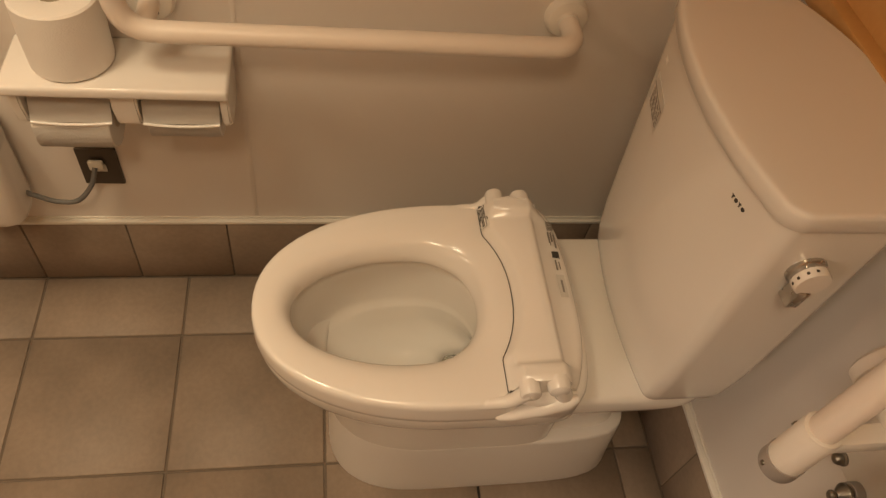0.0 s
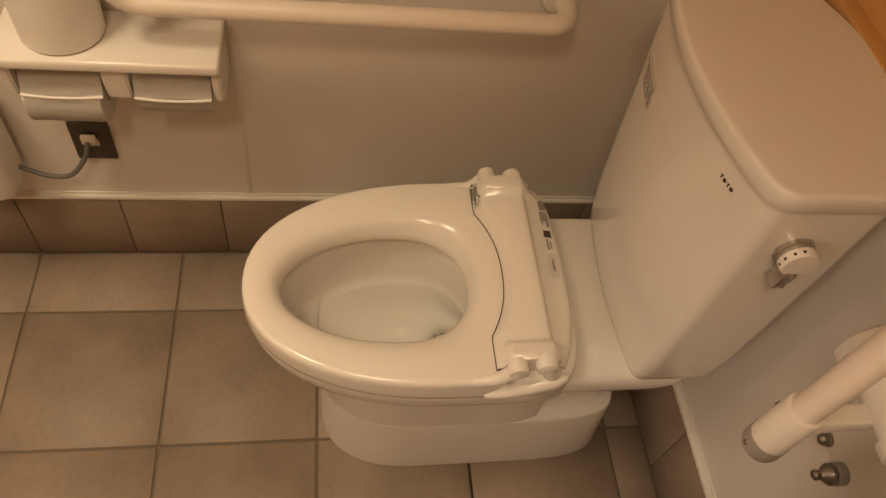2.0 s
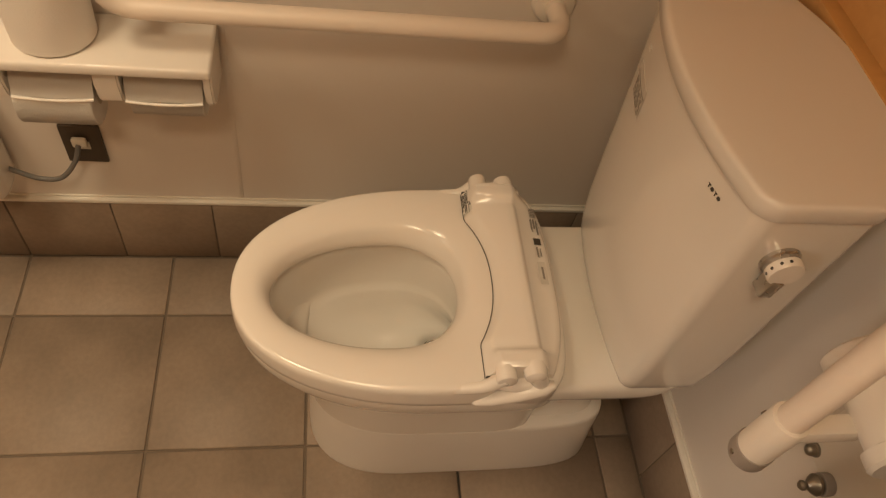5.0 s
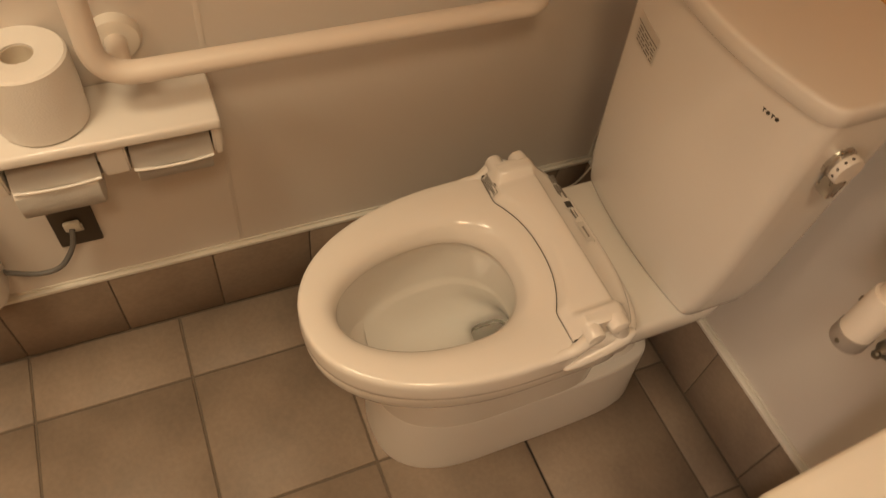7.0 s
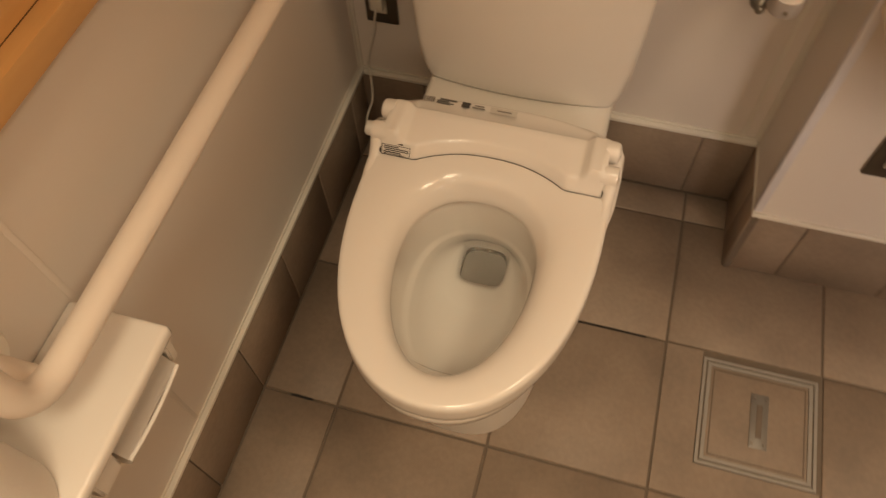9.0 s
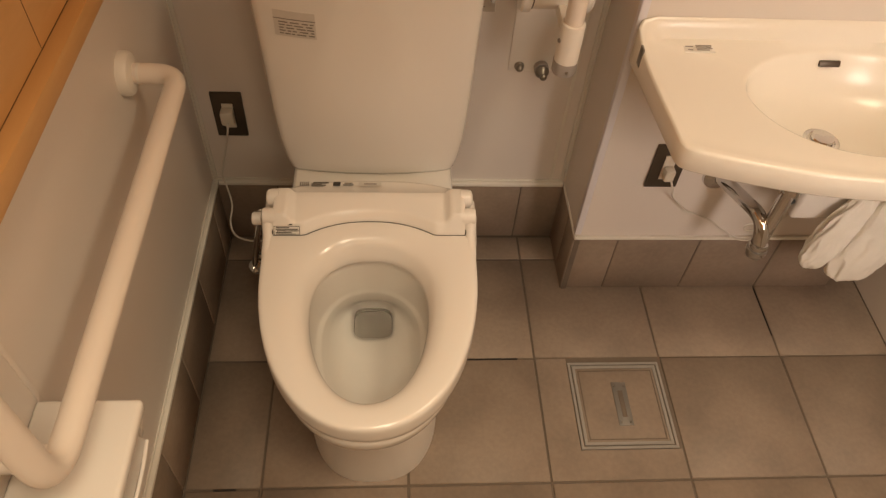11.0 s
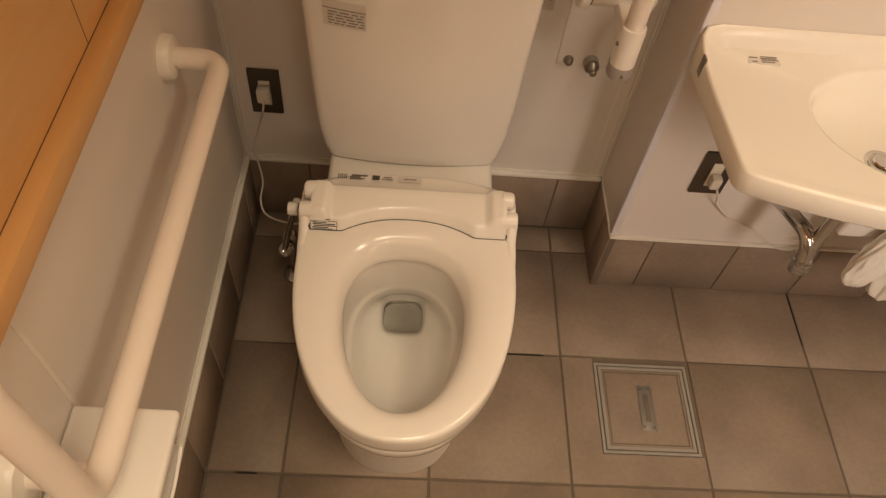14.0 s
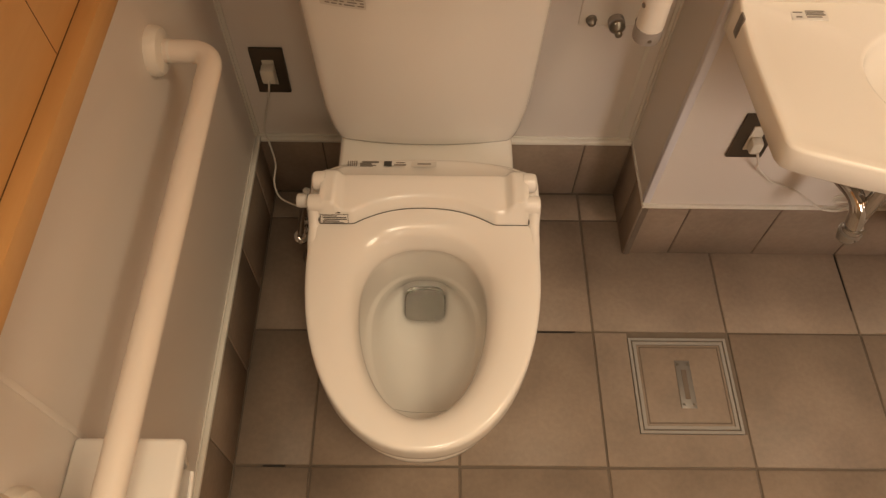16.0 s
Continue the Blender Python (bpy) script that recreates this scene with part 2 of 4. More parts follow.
BX0, BX1, BY = 0.694, 1.395, 0.212                # the boxed-out wall behind the basin
SKIRT, RAIL, CEIL = 0.190, 0.889, 2.40

setting("ceiling", box(X0 - 0.1, X1 + 0.1, Y0 - 0.1, Y1 + 0.1, CEIL, CEIL + 0.1), PAINT, "plain tan unseen ceiling over the toilet room, darkened to cut bounce light", "ceiling")
setting("wall_west", box(X0 - 0.1, X0, Y0, Y1 + 0.1, 0, CEIL), PANEL, "white lower panel wall beside the toilet", "wall")
setting("wall_north", box(X0, X1 + 0.1, Y1, Y1 + 0.1, 0, CEIL), PANEL, "white panel wall behind the toilet tank", "wall")
setting("wall_east", box(X1, X1 + 0.1, Y0, Y1, 0, CEIL), PANEL, "pale grey panel wall beside the basin", "wall")
setting("wall_south", box(X0 - 0.1, X1 + 0.1, Y0 - 0.1, Y0, 0, CEIL), PAINT, "plain tan unseen wall opposite the toilet, darkened to cut bounce light", "wall")
setting("wall_boxing", box(BX0, BX1, BY, Y1, 0, CEIL), PANEL, "white boxed-out wall behind the basin", "wall")


def panel_joints():
    """Cover beads over the joints of the wall panels."""
    beads = [("y", X0, -0.437), ("y", X0, -1.35)]
    for _, x, y in beads:
        setting("trim", box(x, x + 0.0012, y - 0.004, y + 0.004, SKIRT + 0.014, RAIL, 0.0005), PANEL, "thin white joint bead on the wall panels", "trim")
    for x, y in ((X0, Y1), (BX0, Y1)):
        s = 1 if x == X0 else -1
        bm = box(min(x, x + s * 0.010), max(x, x + s * 0.010), y - 0.004, y, SKIRT + 0.014, CEIL, 0.001)
        box(min(x, x + s * 0.004), max(x, x + s * 0.004), y - 0.010, y - 0.0042, SKIRT + 0.014, CEIL, 0.001, bm=bm)
        setting("trim", bm, TRIM, "white inside corner bead between wall panels", "trim")
    bm = box(BX0 - 0.003, BX0 + 0.012, BY - 0.003, BY - 0.0002, SKIRT + 0.014, CEIL, 0.001)
    box(BX0 - 0.003, BX0 - 0.0002, BY, BY + 0.012, SKIRT + 0.014, CEIL, 0.001, bm=bm)
    setting("trim", bm, TRIM_COOL, "cool white outside corner bead on the boxed-out wall", "trim")
    setting("trim", box(0.655, 0.663, Y1 - 0.0015, Y1, SKIRT + 0.014, RAIL, 0.001), TRIM, "thin white joint bead on the wall panels", "trim")


panel_joints()


def cap_trim():
    """The white moulding on top of the tiled skirting."""
    z0, z1 = SKIRT, SKIRT + 0.009
    lab = "white moulding along the top of the tiled skirting"
    setting("trim", box(X0, SX + 0.002, Y0, Y1, z0, z1, 0.002), TRIM, lab, "trim")
    setting("trim", box(SX + 0.0025, BX0 - 0.0035, SY - 0.002, Y1, z0, z1, 0.002), TRIM, lab, "trim")
    setting("trim", box(BX0 - 0.003, BX0 + 0.004, BY - 0.008, Y1, z0, z1, 0.002), TRIM, lab, "trim")
    setting("trim", box(BX0 + 0.0042, BX1, BY - 0.008, BY, z0, z1, 0.002), TRIM, lab, "trim")
    # a thin second line above it, where the panels meet the moulding
    setting("trim", box(X0, X0 + 0.003, Y0, Y1, z1, z1 + 0.005, 0.0008), TRIM, lab, "trim")
    setting("trim", box(X0 + 0.0035, BX0, Y1 - 0.003, Y1, z1, z1 + 0.005, 0.0008), TRIM, lab, "trim")


cap_trim()


def wood_wainscot():
    lab = "orange wooden panelling above the white wall panels"
    setting("wood_panel_west", box(X0, X0 + 0.008, Y0, Y1, RAIL + 0.0322, CEIL - 0.002), WOOD, lab, "panelling")
    # east and south panelling is unseen, added to warm and lower the bounce light
    setting("added_panel_east", box(X1 - 0.008, X1, Y0, BY - 0.004, RAIL + 0.0322, CEIL - 0.002), WOOD, lab, "panelling")
    setting("added_panel_south", box(X0 + 0.0085, X1 - 0.0085, Y0, Y0 + 0.008, RAIL + 0.0322, CEIL - 0.002), WOOD, lab, "panelling")
    setting("wood_panel_north", box(X0 + 0.0085, BX0, Y1 - 0.008, Y1, RAIL + 0.0322, CEIL - 0.002), WOOD, lab, "panelling")
    rail = "orange wooden dado rail along the wall"
    setting("rail_west", box(X0, X0 + 0.032, Y0, Y1, RAIL, RAIL + 0.032, 0.002), WOOD, rail, "dado rail")
    setting("rail_north", box(X0 + 0.0325, BX0, Y1 - 0.032, Y1, RAIL, RAIL + 0.032, 0.002), WOOD, rail, "dado rail")
    # joints: along the rail and between two boards
    setting("trim", box(X0 + 0.0081, X0 + 0.0090, Y0, Y1 - 0.009, RAIL + 0.0321, RAIL + 0.0329), GROOVE, "dark shadow joint above the dado rail", "trim")
    setting("trim", box(X0 + 0.008, X0 + 0.0084, -0.118, -0.1170, RAIL + 0.034, CEIL - 0.002), GROOVE, "dark joint between two wooden boards", "trim")


wood_wainscot()


# ---- grab bar ----
def flange(at, axis, parent, mat):
    return part("flange", lathe([(0.036, 0), (0.036, 0.010), (0.032, 0.016), (0.022, 0.019), (0.0, 0.0195)], at, axis), mat, parent)


def grab_bar():
    ob = thing("grab_bar", (X0, -0.25, 0.72), "cream vinyl-coated L-shaped grab bar screwed to the wall", "grab bar")
    bx, bz, yb, yv = -0.075, 0.728, 0.095, -0.583
    flange((X0, yb, bz), (1, 0, 0), ob, BARW)
    flange((X0, yv + 0.03, bz), (1, 0, 0), ob, BARW)
    flange((X0, yv, 1.36), (1, 0, 0), ob, BARW)
    main = rounded_path([(X0 + 0.012, yb, bz), (bx, yb, bz), (bx, yv, bz), (bx, yv, 1.36), (X0 + 0.012, yv, 1.36)], 0.055, 12)
    part("rail", tube(main, 0.0166, 28), BAR, ob)
    part("bracket", tube([(X0 + 0.012, yv + 0.03, bz), (bx + 0.004, yv + 0.03, bz)], 0.0150, 20), BAR, ob)
    part("collar", tube([(-0.138, yb, bz), (-0.134, yb, bz)], 0.0173, 24), BARW, ob)
    part("screw", lathe([(0.006, 0), (0.005, 0.003), (0, 0.0035)], (X0 + 0.02, yv + 0.036, bz - 0.017), (0.3, 0.3, -1), 10), STEEL, ob, "dark screw under the bracket")
    return ob


grab_bar()


# ---- paper holder ----
def paper_holder():
    x0, x1, y0, y1, zt = X0, -0.037, -0.768, -0.442, 0.650
    ob = thing("paper_holder", (x0, (y0 + y1) / 2, zt - 0.12), "white plastic double toilet paper holder with a shelf on top", "paper holder")
    part("shelf", box(x0, x1, y0, y1, zt - 0.020, zt, 0.006, 3), PLASTIC, ob)
    for a, b in ((y0 + 0.005, y0 + 0.022), (-0.619, -0.581), (y1 - 0.016, y1 - 0.002)):
        prof = [(x0, zt - 0.021), (-0.052, zt - 0.021), (-0.050, zt - 0.05), (-0.056, zt - 0.085), (-0.075, zt - 0.100), (x0, zt - 0.105)]
        bm = loft([[(x, a, z) for x, z in prof], [(x, b, z) for x, z in prof]], True, True)
        bmesh.ops.bevel(bm, geom=bm.edges[:], offset=0.003, segments=2, affect="EDGES")
        part("bracket", bm, PLASTIC, ob)
    for k, (a, b, full) in enumerate(((-0.741, -0.623, True), (-0.577, -0.461, False))):
        cz, cx, r = zt - 0.080, -0.105, (0.052 if full else 0.046)
        drop = 0.025 if full else 0.010    # how far the spindle sits below the cover's centre
        rows = []
        for i in range(11):
            g = radians(95 - i * 8.2)
            rr = 0.056
            rows.append([(cx + rr * math.cos(g) * 0.95, y, cz + rr * math.sin(g)) for y in (a, b)] )
        rows.append([(cx + 0.0575, y, cz + 0.004) for y in (a, b)])
        bm = sheet(rows)
        bmesh.ops.solidify(bm, geom=bm.faces[:], thickness=0.003)
        cover = part("paper_cover", bm, PLASTIC, ob)
        lip = [(cx + 0.0578 + 0.0022 * (1 - (2 * k / 12 - 1) ** 2), a + (b - a) * k / 12, cz + 0.0035 - 0.0025 * (1 - (2 * k / 12 - 1) ** 2)) for k in range(13)]
        part("lip", tube(lip, 0.0027, 12), PLASTIC, cover)
        fx, fa = (cx + 0.009, a - 0.005) if full else (cx + 0.004, a)
        part("spindle", tube([(fx, a - 0.004, cz - drop), (fx, b + 0.004, cz - drop)], 0.009, 16), GREYCAP, ob, "grey spindle")
        roll = thing("toilet_roll", (fx, (a + b) / 2, cz - drop), "white toilet paper roll in the holder" if full else "thin, partly used white toilet paper roll in the holder", "toilet paper", "toilet paper rolls")
        c = (fx, fa + 0.002, cz - drop)
        L = b - a - 0.004
        part("paper", lathe([(0.019, 0), (r - 0.002, 0), (r, 0.002), (r, L - 0.002), (r - 0.002, L), (0.019, L)], c, (0, 1, 0), 40), PAPER, roll)
        part("core", lathe([(0.0187, -0.001), (0.0187, L + 0.001)], c, (0, 1, 0), 24), CORE, roll)
        # the loose end that hangs down in front
        bm = sheet([[(fx + r * math.cos(radians(g)) * 1.01, y, cz - drop + r * math.sin(radians(g)) * 1.01) for y in (fa + 0.003, fa + b - a - 0.003)] for g in range(20, -50, -10)])
        bmesh.ops.solidify(bm, geom=bm.faces[:], thickness=0.0006)
        part("loose_end", bm, PAPER, roll)


paper_holder()


def spare_roll():
    c, r, h = (-0.106, -0.671, 0.6515), 0.060, 0.112
    ob = thing("toilet_roll", c, "spare white toilet paper roll standing on the holder shelf", "toilet paper", "toilet paper rolls")
    part("paper", lathe([(0.021, h - 0.03), (0.021, h - 0.001), (0.023, h), (r - 0.003, h), (r, h - 0.003), (r + 0.001, h * 0.5), (r, 0.003), (r - 0.003, 0), (0.021, 0)], c, (0, 0, 1), 48), PAPER, ob)
    part("core", lathe([(0.0205, 0.0), (0.0205, h - 0.004), (0.0195, h - 0.004), (0.0195, 0.001)], c, (0, 0, 1), 32), CORE, ob)


spare_roll()


# ---- wall outlets ----
def outlet(at, axis, w, h, label, tall=0.033):
    """A dark plate on a wall; axis 'x' faces +x, 'y' faces -y."""
    ob = thing("wall_outlet", at, label, "outlet", "wall outlets")

    def b(u0, u1, v0, v1, d0, d1, bev):
        if axis == "x":
            return box(at[0] + d0, at[0] + d1, at[1] + u0, at[1] + u1, at[2] + v0, at[2] + v1, bev)
        return box(at[0] + u0, at[0] + u1, at[1] - d1, at[1] - d0, at[2] + v0, at[2] + v1, bev)
    part("plate", b(-w / 2, w / 2, -h / 2, h / 2, 0, 0.007, 0.002), BRONZE, ob)
    part("socket", b(-0.012, 0.012, -tall, tall, 0.0072, 0.010, 0.001), OUTLET, ob, "ivory socket insert")
    return ob, b


o1, b1 = outlet((X0, -0.7095, 0.356), "x", 0.071, 0.093, "dark brown wall outlet with an ivory plug and grey cable", 0.009)
part("plug", b1(-0.016, 0.011, 0.003, 0.025, 0.0102, 0.020, 0.004), OUTLET, o1, "ivory plug")
o2, b2 = outlet((-0.0915, Y1, 0.402), "y", 0.067, 0.120, "dark brown wall outlet with a white plug beside the tank")
part("plug", b2(-0.014, 0.014, -0.010, 0.026, 0.0102, 0.034, 0.005), OUTLET, o2, "white plug")
o3, b3 = outlet((0.846, BY, 0.426), "y", 0.070, 0.120, "dark brown wall outlet with a white plug under the basin")
part("plug", b3(-0.010, 0.012, -0.022, 0.008, 0.0102, 0.032, 0.005), OUTLET, o3, "white plug")

c = smooth_curve([(X0 + 0.02, -0.713, 0.368), (X0 + 0.038, -0.722, 0.342), (X0 + 0.046, -0.752, 0.307), (X0 + 0.046, -0.790, 0.303), (X0 + 0.046, -0.827, 0.322), (X0 + 0.046, -0.845, 0.335)])
solo("cable", tube(c, 0.0048, 10), CORD_GREY, c[0], "dark grey cable from the outlet to the wall unit", "cable")


def wall_unit():
    at = (X0, -0.893, 0.40)
    ob = thing("wall_unit", at, "white rounded plastic unit hanging on the wall", "wall unit")
    rings = []
    for z, s in ((0.280, 0.70), (0.288, 0.9), (0.305, 1.0), (0.50, 1.0), (0.515, 0.92), (0.520, 0.75)):
        rings.append(egg(X0 + 0.0505, -0.893, 0.050 * s, 0.058 * s, 0.058 * s, z, 3, 3, 40))
    part("case", loft(rings, True, True), PLASTIC, ob)
    part("band", loft([egg(X0 + 0.0505, -0.893, 0.0505, 0.0585, 0.0585, z, 3, 3, 40) for z in (0.455, 0.475)], True, True), LABEL, ob, "grey band")


wall_unit()

# ---- toilet ----
BRUSHED = surface("chrome_dull", (0.48, 0.46, 0.43), 0.28, metal=0.9, vary=0.08, scale=80)
CX = 0.228
SEAT_OUT = egg(CX, -0.100, 0.1855, 0.3075, 0.100, 0, 2.18, 5)
SEAT_IN = egg(CX, -0.176, 0.099, 0.175, 0.115, 0, 2.0, 2.2)


def toilet():
    ob = thing("toilet", (CX, -0.03, 0), "white ceramic toilet with its seat down and no lid", "toilet")
    # bowl: outside from the foot of the rim up, over the rim, down inside to the trap
    rings = []
    for z, w, lf, lb, n in ((0.200, 0.1323, 0.1932, 0.205, 2.5), (0.296, 0.1325, 0.195, 0.205, 2.5), (0.318, 0.1335, 0.1965, 0.21, 2.5), (0.328, 0.1365, 0.203, 0.21, 2.4), (0.337, 0.143, 0.222, 0.21, 2.3), (0.348, 0.152, 0.248, 0.205, 2.2), (0.362, 0.162, 0.270, 0.205, 2.15), (0.380, 0.1715, 0.292, 0.19, 2.15), (0.400, 0.1770, 0.302, 0.18, 2.15), (0.418, 0.1790, 0.3050, 0.18, 2.15), (0.430, 0.1785, 0.3045, 0.18, 2.15), (0.436, 0.1745, 0.298, 0.178, 2.15)):
        rings.append(egg(CX, -0.100, w, lf, lb, z, n, 9))
    for z, w, cy, lf, lb, n in ((0.437, 0.118, -0.172, 0.192, 0.130, 2.1), (0.432, 0.112, -0.172, 0.187, 0.124, 2.1), (0.405, 0.112, -0.170, 0.186, 0.124, 2.1), (0.365, 0.107, -0.166, 0.179, 0.120, 2.1), (0.336, 0.1015, -0.158, 0.170, 0.116, 2.15), (0.326, 0.0975, -0.154, 0.164, 0.112, 2.2), (0.321, 0.0930, -0.150, 0.159, 0.108, 2.2), (0.314, 0.0895, -0.145, 0.154, 0.105, 2.2),
                               (0.288, 0.082, -0.131, 0.142, 0.098, 2.3), (0.264, 0.0685, -0.105, 0.112, 0.085, 2.6), (0.250, 0.054, -0.078, 0.072, 0.066, 3.0), (0.243, 0.046, -0.058, 0.049, 0.048, 3.6), (0.232, 0.0405, -0.050, 0.039, 0.039, 4.0),
                               (0.195, 0.0375, -0.047, 0.036, 0.037, 4.0), (0.180, 0.032, -0.045, 0.030, 0.032, 3.4)):
        rings.append(egg(CX, cy, w, lf, lb, z, n, n))
    part("bowl", loft(rings, False, True), CERAMIC, ob, angle=60)
    part("water", loft([egg(CX, -0.050, 0.0392, 0.0378, 0.0378, 0.226, 4, 4), egg(CX, -0.050, 0.0375, 0.0362, 0.0362, 0.212, 4, 4)], True, True), WATER, ob, "clear standing water")
    # foot
    foot = []
    for z, w, lf, lb in ((0.0, 0.1345, 0.190, 0.372), (0.006, 0.1355, 0.191, 0.373), (0.016, 0.1355, 0.1915, 0.372), (0.10, 0.1335, 0.1925, 0.362), (0.194, 0.1328, 0.1936, 0.352), (0.202, 0.1318, 0.1926, 0.350), (0.2055, 0.1288, 0.1895, 0.346)):
        foot.append(block(CX, -0.100, w, lf, lb, z, 2.5, 6))
    part("pedestal", loft(foot, True, True), CERAMIC_DULL, ob, angle=60)
    # deck under the tank
    deck = []
    for z, s in ((0.378, -0.012), (0.384, -0.003), (0.396, 0.0), (0.418, 0.0), (0.427, -0.004), (0.430, -0.010)):
        deck.append(block(CX, 0.155, 0.160 + s, 0.15, 0.165 + s, z, 8, 5))
    part("deck", loft(deck, True, True), CERAMIC, ob, angle=60)
    neck = [block(CX, 0.095, w, 0.10, b, z, 5, 5) for z, w, b in ((0.202, 0.108, 0.140), (0.225, 0.101, 0.132), (0.34, 0.100, 0.125), (0.370, 0.108, 0.125), (0.384, 0.118, 0.125))]
    part("neck", loft(neck, True, True), CERAMIC, ob, angle=60)
    part("bolt_cap", lathe([(0.014, 0), (0.014, 0.010), (0.010, 0.015), (0, 0.016)], (CX + 0.099, 0.140, 0.285), (1, 0, 0), 20), PLASTIC, ob, "white bolt cap")
    # tank, curved in front, narrower at its foot

    def tank_ring(z, w, yf, bulge, yb=0.300, bow=0.060, r=0.015):
        """A rounded rectangle whose front and back are bowed outwards."""
        out = []
        corners = ((w - r, yb - r, 0), (-(w - r), yb - r, 90), (-(w - r), yf + r, 180), (w - r, yf + r, 270))
        for i, (x, y, g) in enumerate(corners):
            for k in range(7):
                a = radians(g + 15 * k)
                out.append((x + r * math.cos(a), y + r * math.sin(a)))
            nx, ny, _ = corners[(i + 1) % 4]
            a = radians(g + 90)
            p = (x + r * math.cos(a), y + r * math.sin(a))
            q = (nx + r * math.cos(a), ny + r * math.sin(a))
            m = 22 if i % 2 == 0 else 4
            out += [(p[0] + (q[0] - p[0]) * k / m, p[1] + (q[1] - p[1]) * k / m) for k in range(1, m)]
        res, mid = [], (yf + yb) / 2
        for x, y in out:
            k = 1 - min(1, abs(x) / w) ** 2
            f = max(-1, min(1, (y - mid) / ((yb - yf) / 2 - r)))
            res.append((CX + x, y + (bow if f > 0 else bulge) * k * f, z))
        return res
    profile = ((0.4305, 0.156, 0.190, 0.012), (0.433, 0.161, 0.186, 0.014), (0.440, 0.1645, 0.184, 0.015), (0.465, 0.171, 0.182, 0.018), (0.52, 0.178, 0.179, 0.022), (0.60, 0.182, 0.176, 0.025), (0.75, 0.1865, 0.171, 0.029), (0.89, 0.1910, 0.1640, 0.032))
    tank = [tank_ring(*row) for row in profile]
    part("tank", loft(tank, True, True), CERAMIC, ob, angle=60)
    # black ring stands in for the shaded gap between tank and deck
    part("tank_gap_ring", loft([tank_ring(z, 0.1570, 0.189, 0.012) for z in (0.4290, 0.4312)], True, True), BLACK_MATTE, ob, "dark ring for the gap under the tank")
    lid = [tank_ring(z, w, yf, b, yb, 0.062, r) for z, w, yf, b, yb, r in ((0.8904, 0.1900, 0.1650, 0.032, 0.302, 0.018), (0.8910, 0.1925, 0.1605, 0.033, 0.305, 0.020), (0.8925, 0.1940, 0.1590, 0.033, 0.307, 0.021), (0.9125, 0.1948, 0.1582, 0.034, 0.3075, 0.021), (0.9155, 0.1943, 0.1587, 0.034, 0.307, 0.021), (0.9175, 0.1930, 0.1600, 0.034, 0.306, 0.020), (0.9184, 0.1908, 0.1622, 0.033, 0.304, 0.020), (0.9187, 0.1880, 0.1650, 0.033, 0.302, 0.019), (0.9192, 0.165, 0.185, 0.03, 0.285, 0.018), (0.9198, 0.09, 0.215, 0.015, 0.255, 0.012))]
    part("tank_lid", loft(lid, True, True), CERAMIC, ob, angle=60)
    # seat ring
    prof = ((0.03, 0.438), (0.0, 0.441), (-0.004, 0.450), (-0.004, 0.4655), (0.004, 0.4715), (0.022, 0.4757), (0.055, 0.4779), (0.12, 0.4791), (0.26, 0.4797), (0.44, 0.4792), (0.60, 0.4775), (0.73, 0.4738), (0.83, 0.4685), (0.91, 0.4615), (0.97, 0.4535), (1.0, 0.4450), (0.97, 0.438))
    seat = [lerp_rings(SEAT_OUT, SEAT_IN, f, z) for f, z in prof]
    seat = [[(x, y, z + (0.015 * max(0, (y + 0.40) / 0.40) if z > 0.458 else 0)) for x, y, z in r] for r in seat]
    part("seat", loft(seat, wrap=True), PLASTIC, ob, angle=60)
    # flush knob on the tank's side
    kx, ky, kz = CX + 0.1835, 0.222, 0.822
    knob = part("flush_knob", lathe([(0.0225, 0), (0.0225, 0.010), (0.0205, 0.012), (0.0205, 0.016)], (kx, ky, kz), (1, 0, 0)), BRUSHED, ob, "dull chrome flush knob")
    part("dial", lathe([(0.0205, 0.0), (0.0205, 0.009), (0.0192, 0.0112), (0, 0.0116)], (kx + 0.0162, ky, kz), (1, 0, 0)), PLASTIC, knob, "white dial with small dark marks")
    for g in (100, 128, 160, 190):
        p = Vector((kx + 0.0220, ky + 0.0205 * math.cos(radians(g)), kz + 0.0205 * math.sin(radians(g))))
        part("mark", lathe([(0.0019, -0.0008), (0.0019, 0.0004), (0, 0.0005)], p, (0, math.cos(radians(g)), math.sin(radians(g))), 8), INK, knob)
    bm = box(kx + 0.008, kx + 0.030, ky - 0.008, ky + 0.009, kz - 0.043, kz - 0.014, 0.003)
    bmesh.ops.rotate(bm, verts=bm.verts[:], cent=(kx, ky, kz), matrix=Matrix.Rotation(radians(-8), 3, "X"))
    part("lever", bm, BRUSHED, knob, "dull chrome lever")
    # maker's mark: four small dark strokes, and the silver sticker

    def on_front(x, z):
        lo, hi = next((p, q) for p, q in zip(profile, profile[1:]) if q[0] >= z)
        k = (z - lo[0]) / (hi[0] - lo[0])
        w, yf, b = (lo[i] + (hi[i] - lo[i]) * k for i in (1, 2, 3))
        return yf - b * (1 - ((x - CX) / w) ** 2)
    for i in range(4):
        x, z = 0.3425 + i * 0.0066, 0.858
        y = on_front(x, z)
        bm = lathe([(0.0027, 0), (0.0027, 0.0008), (0.0013, 0.0008), (0.0013, 0.0004)], (x, y + 0.0002, z), (0.3, -1, 0), 14) if i % 2 else box(x - 0.0007, x + 0.0007, y - 0.0006, y + 0.003, z - 0.0027, z + 0.0027)
        if i % 2 == 0:
            box(x - 0.0026, x + 0.0026, y - 0.0006, y + 0.003, z + 0.0016, z + 0.0027, bm=bm)
        part("mark", bm, INK, ob, "small dark mark")
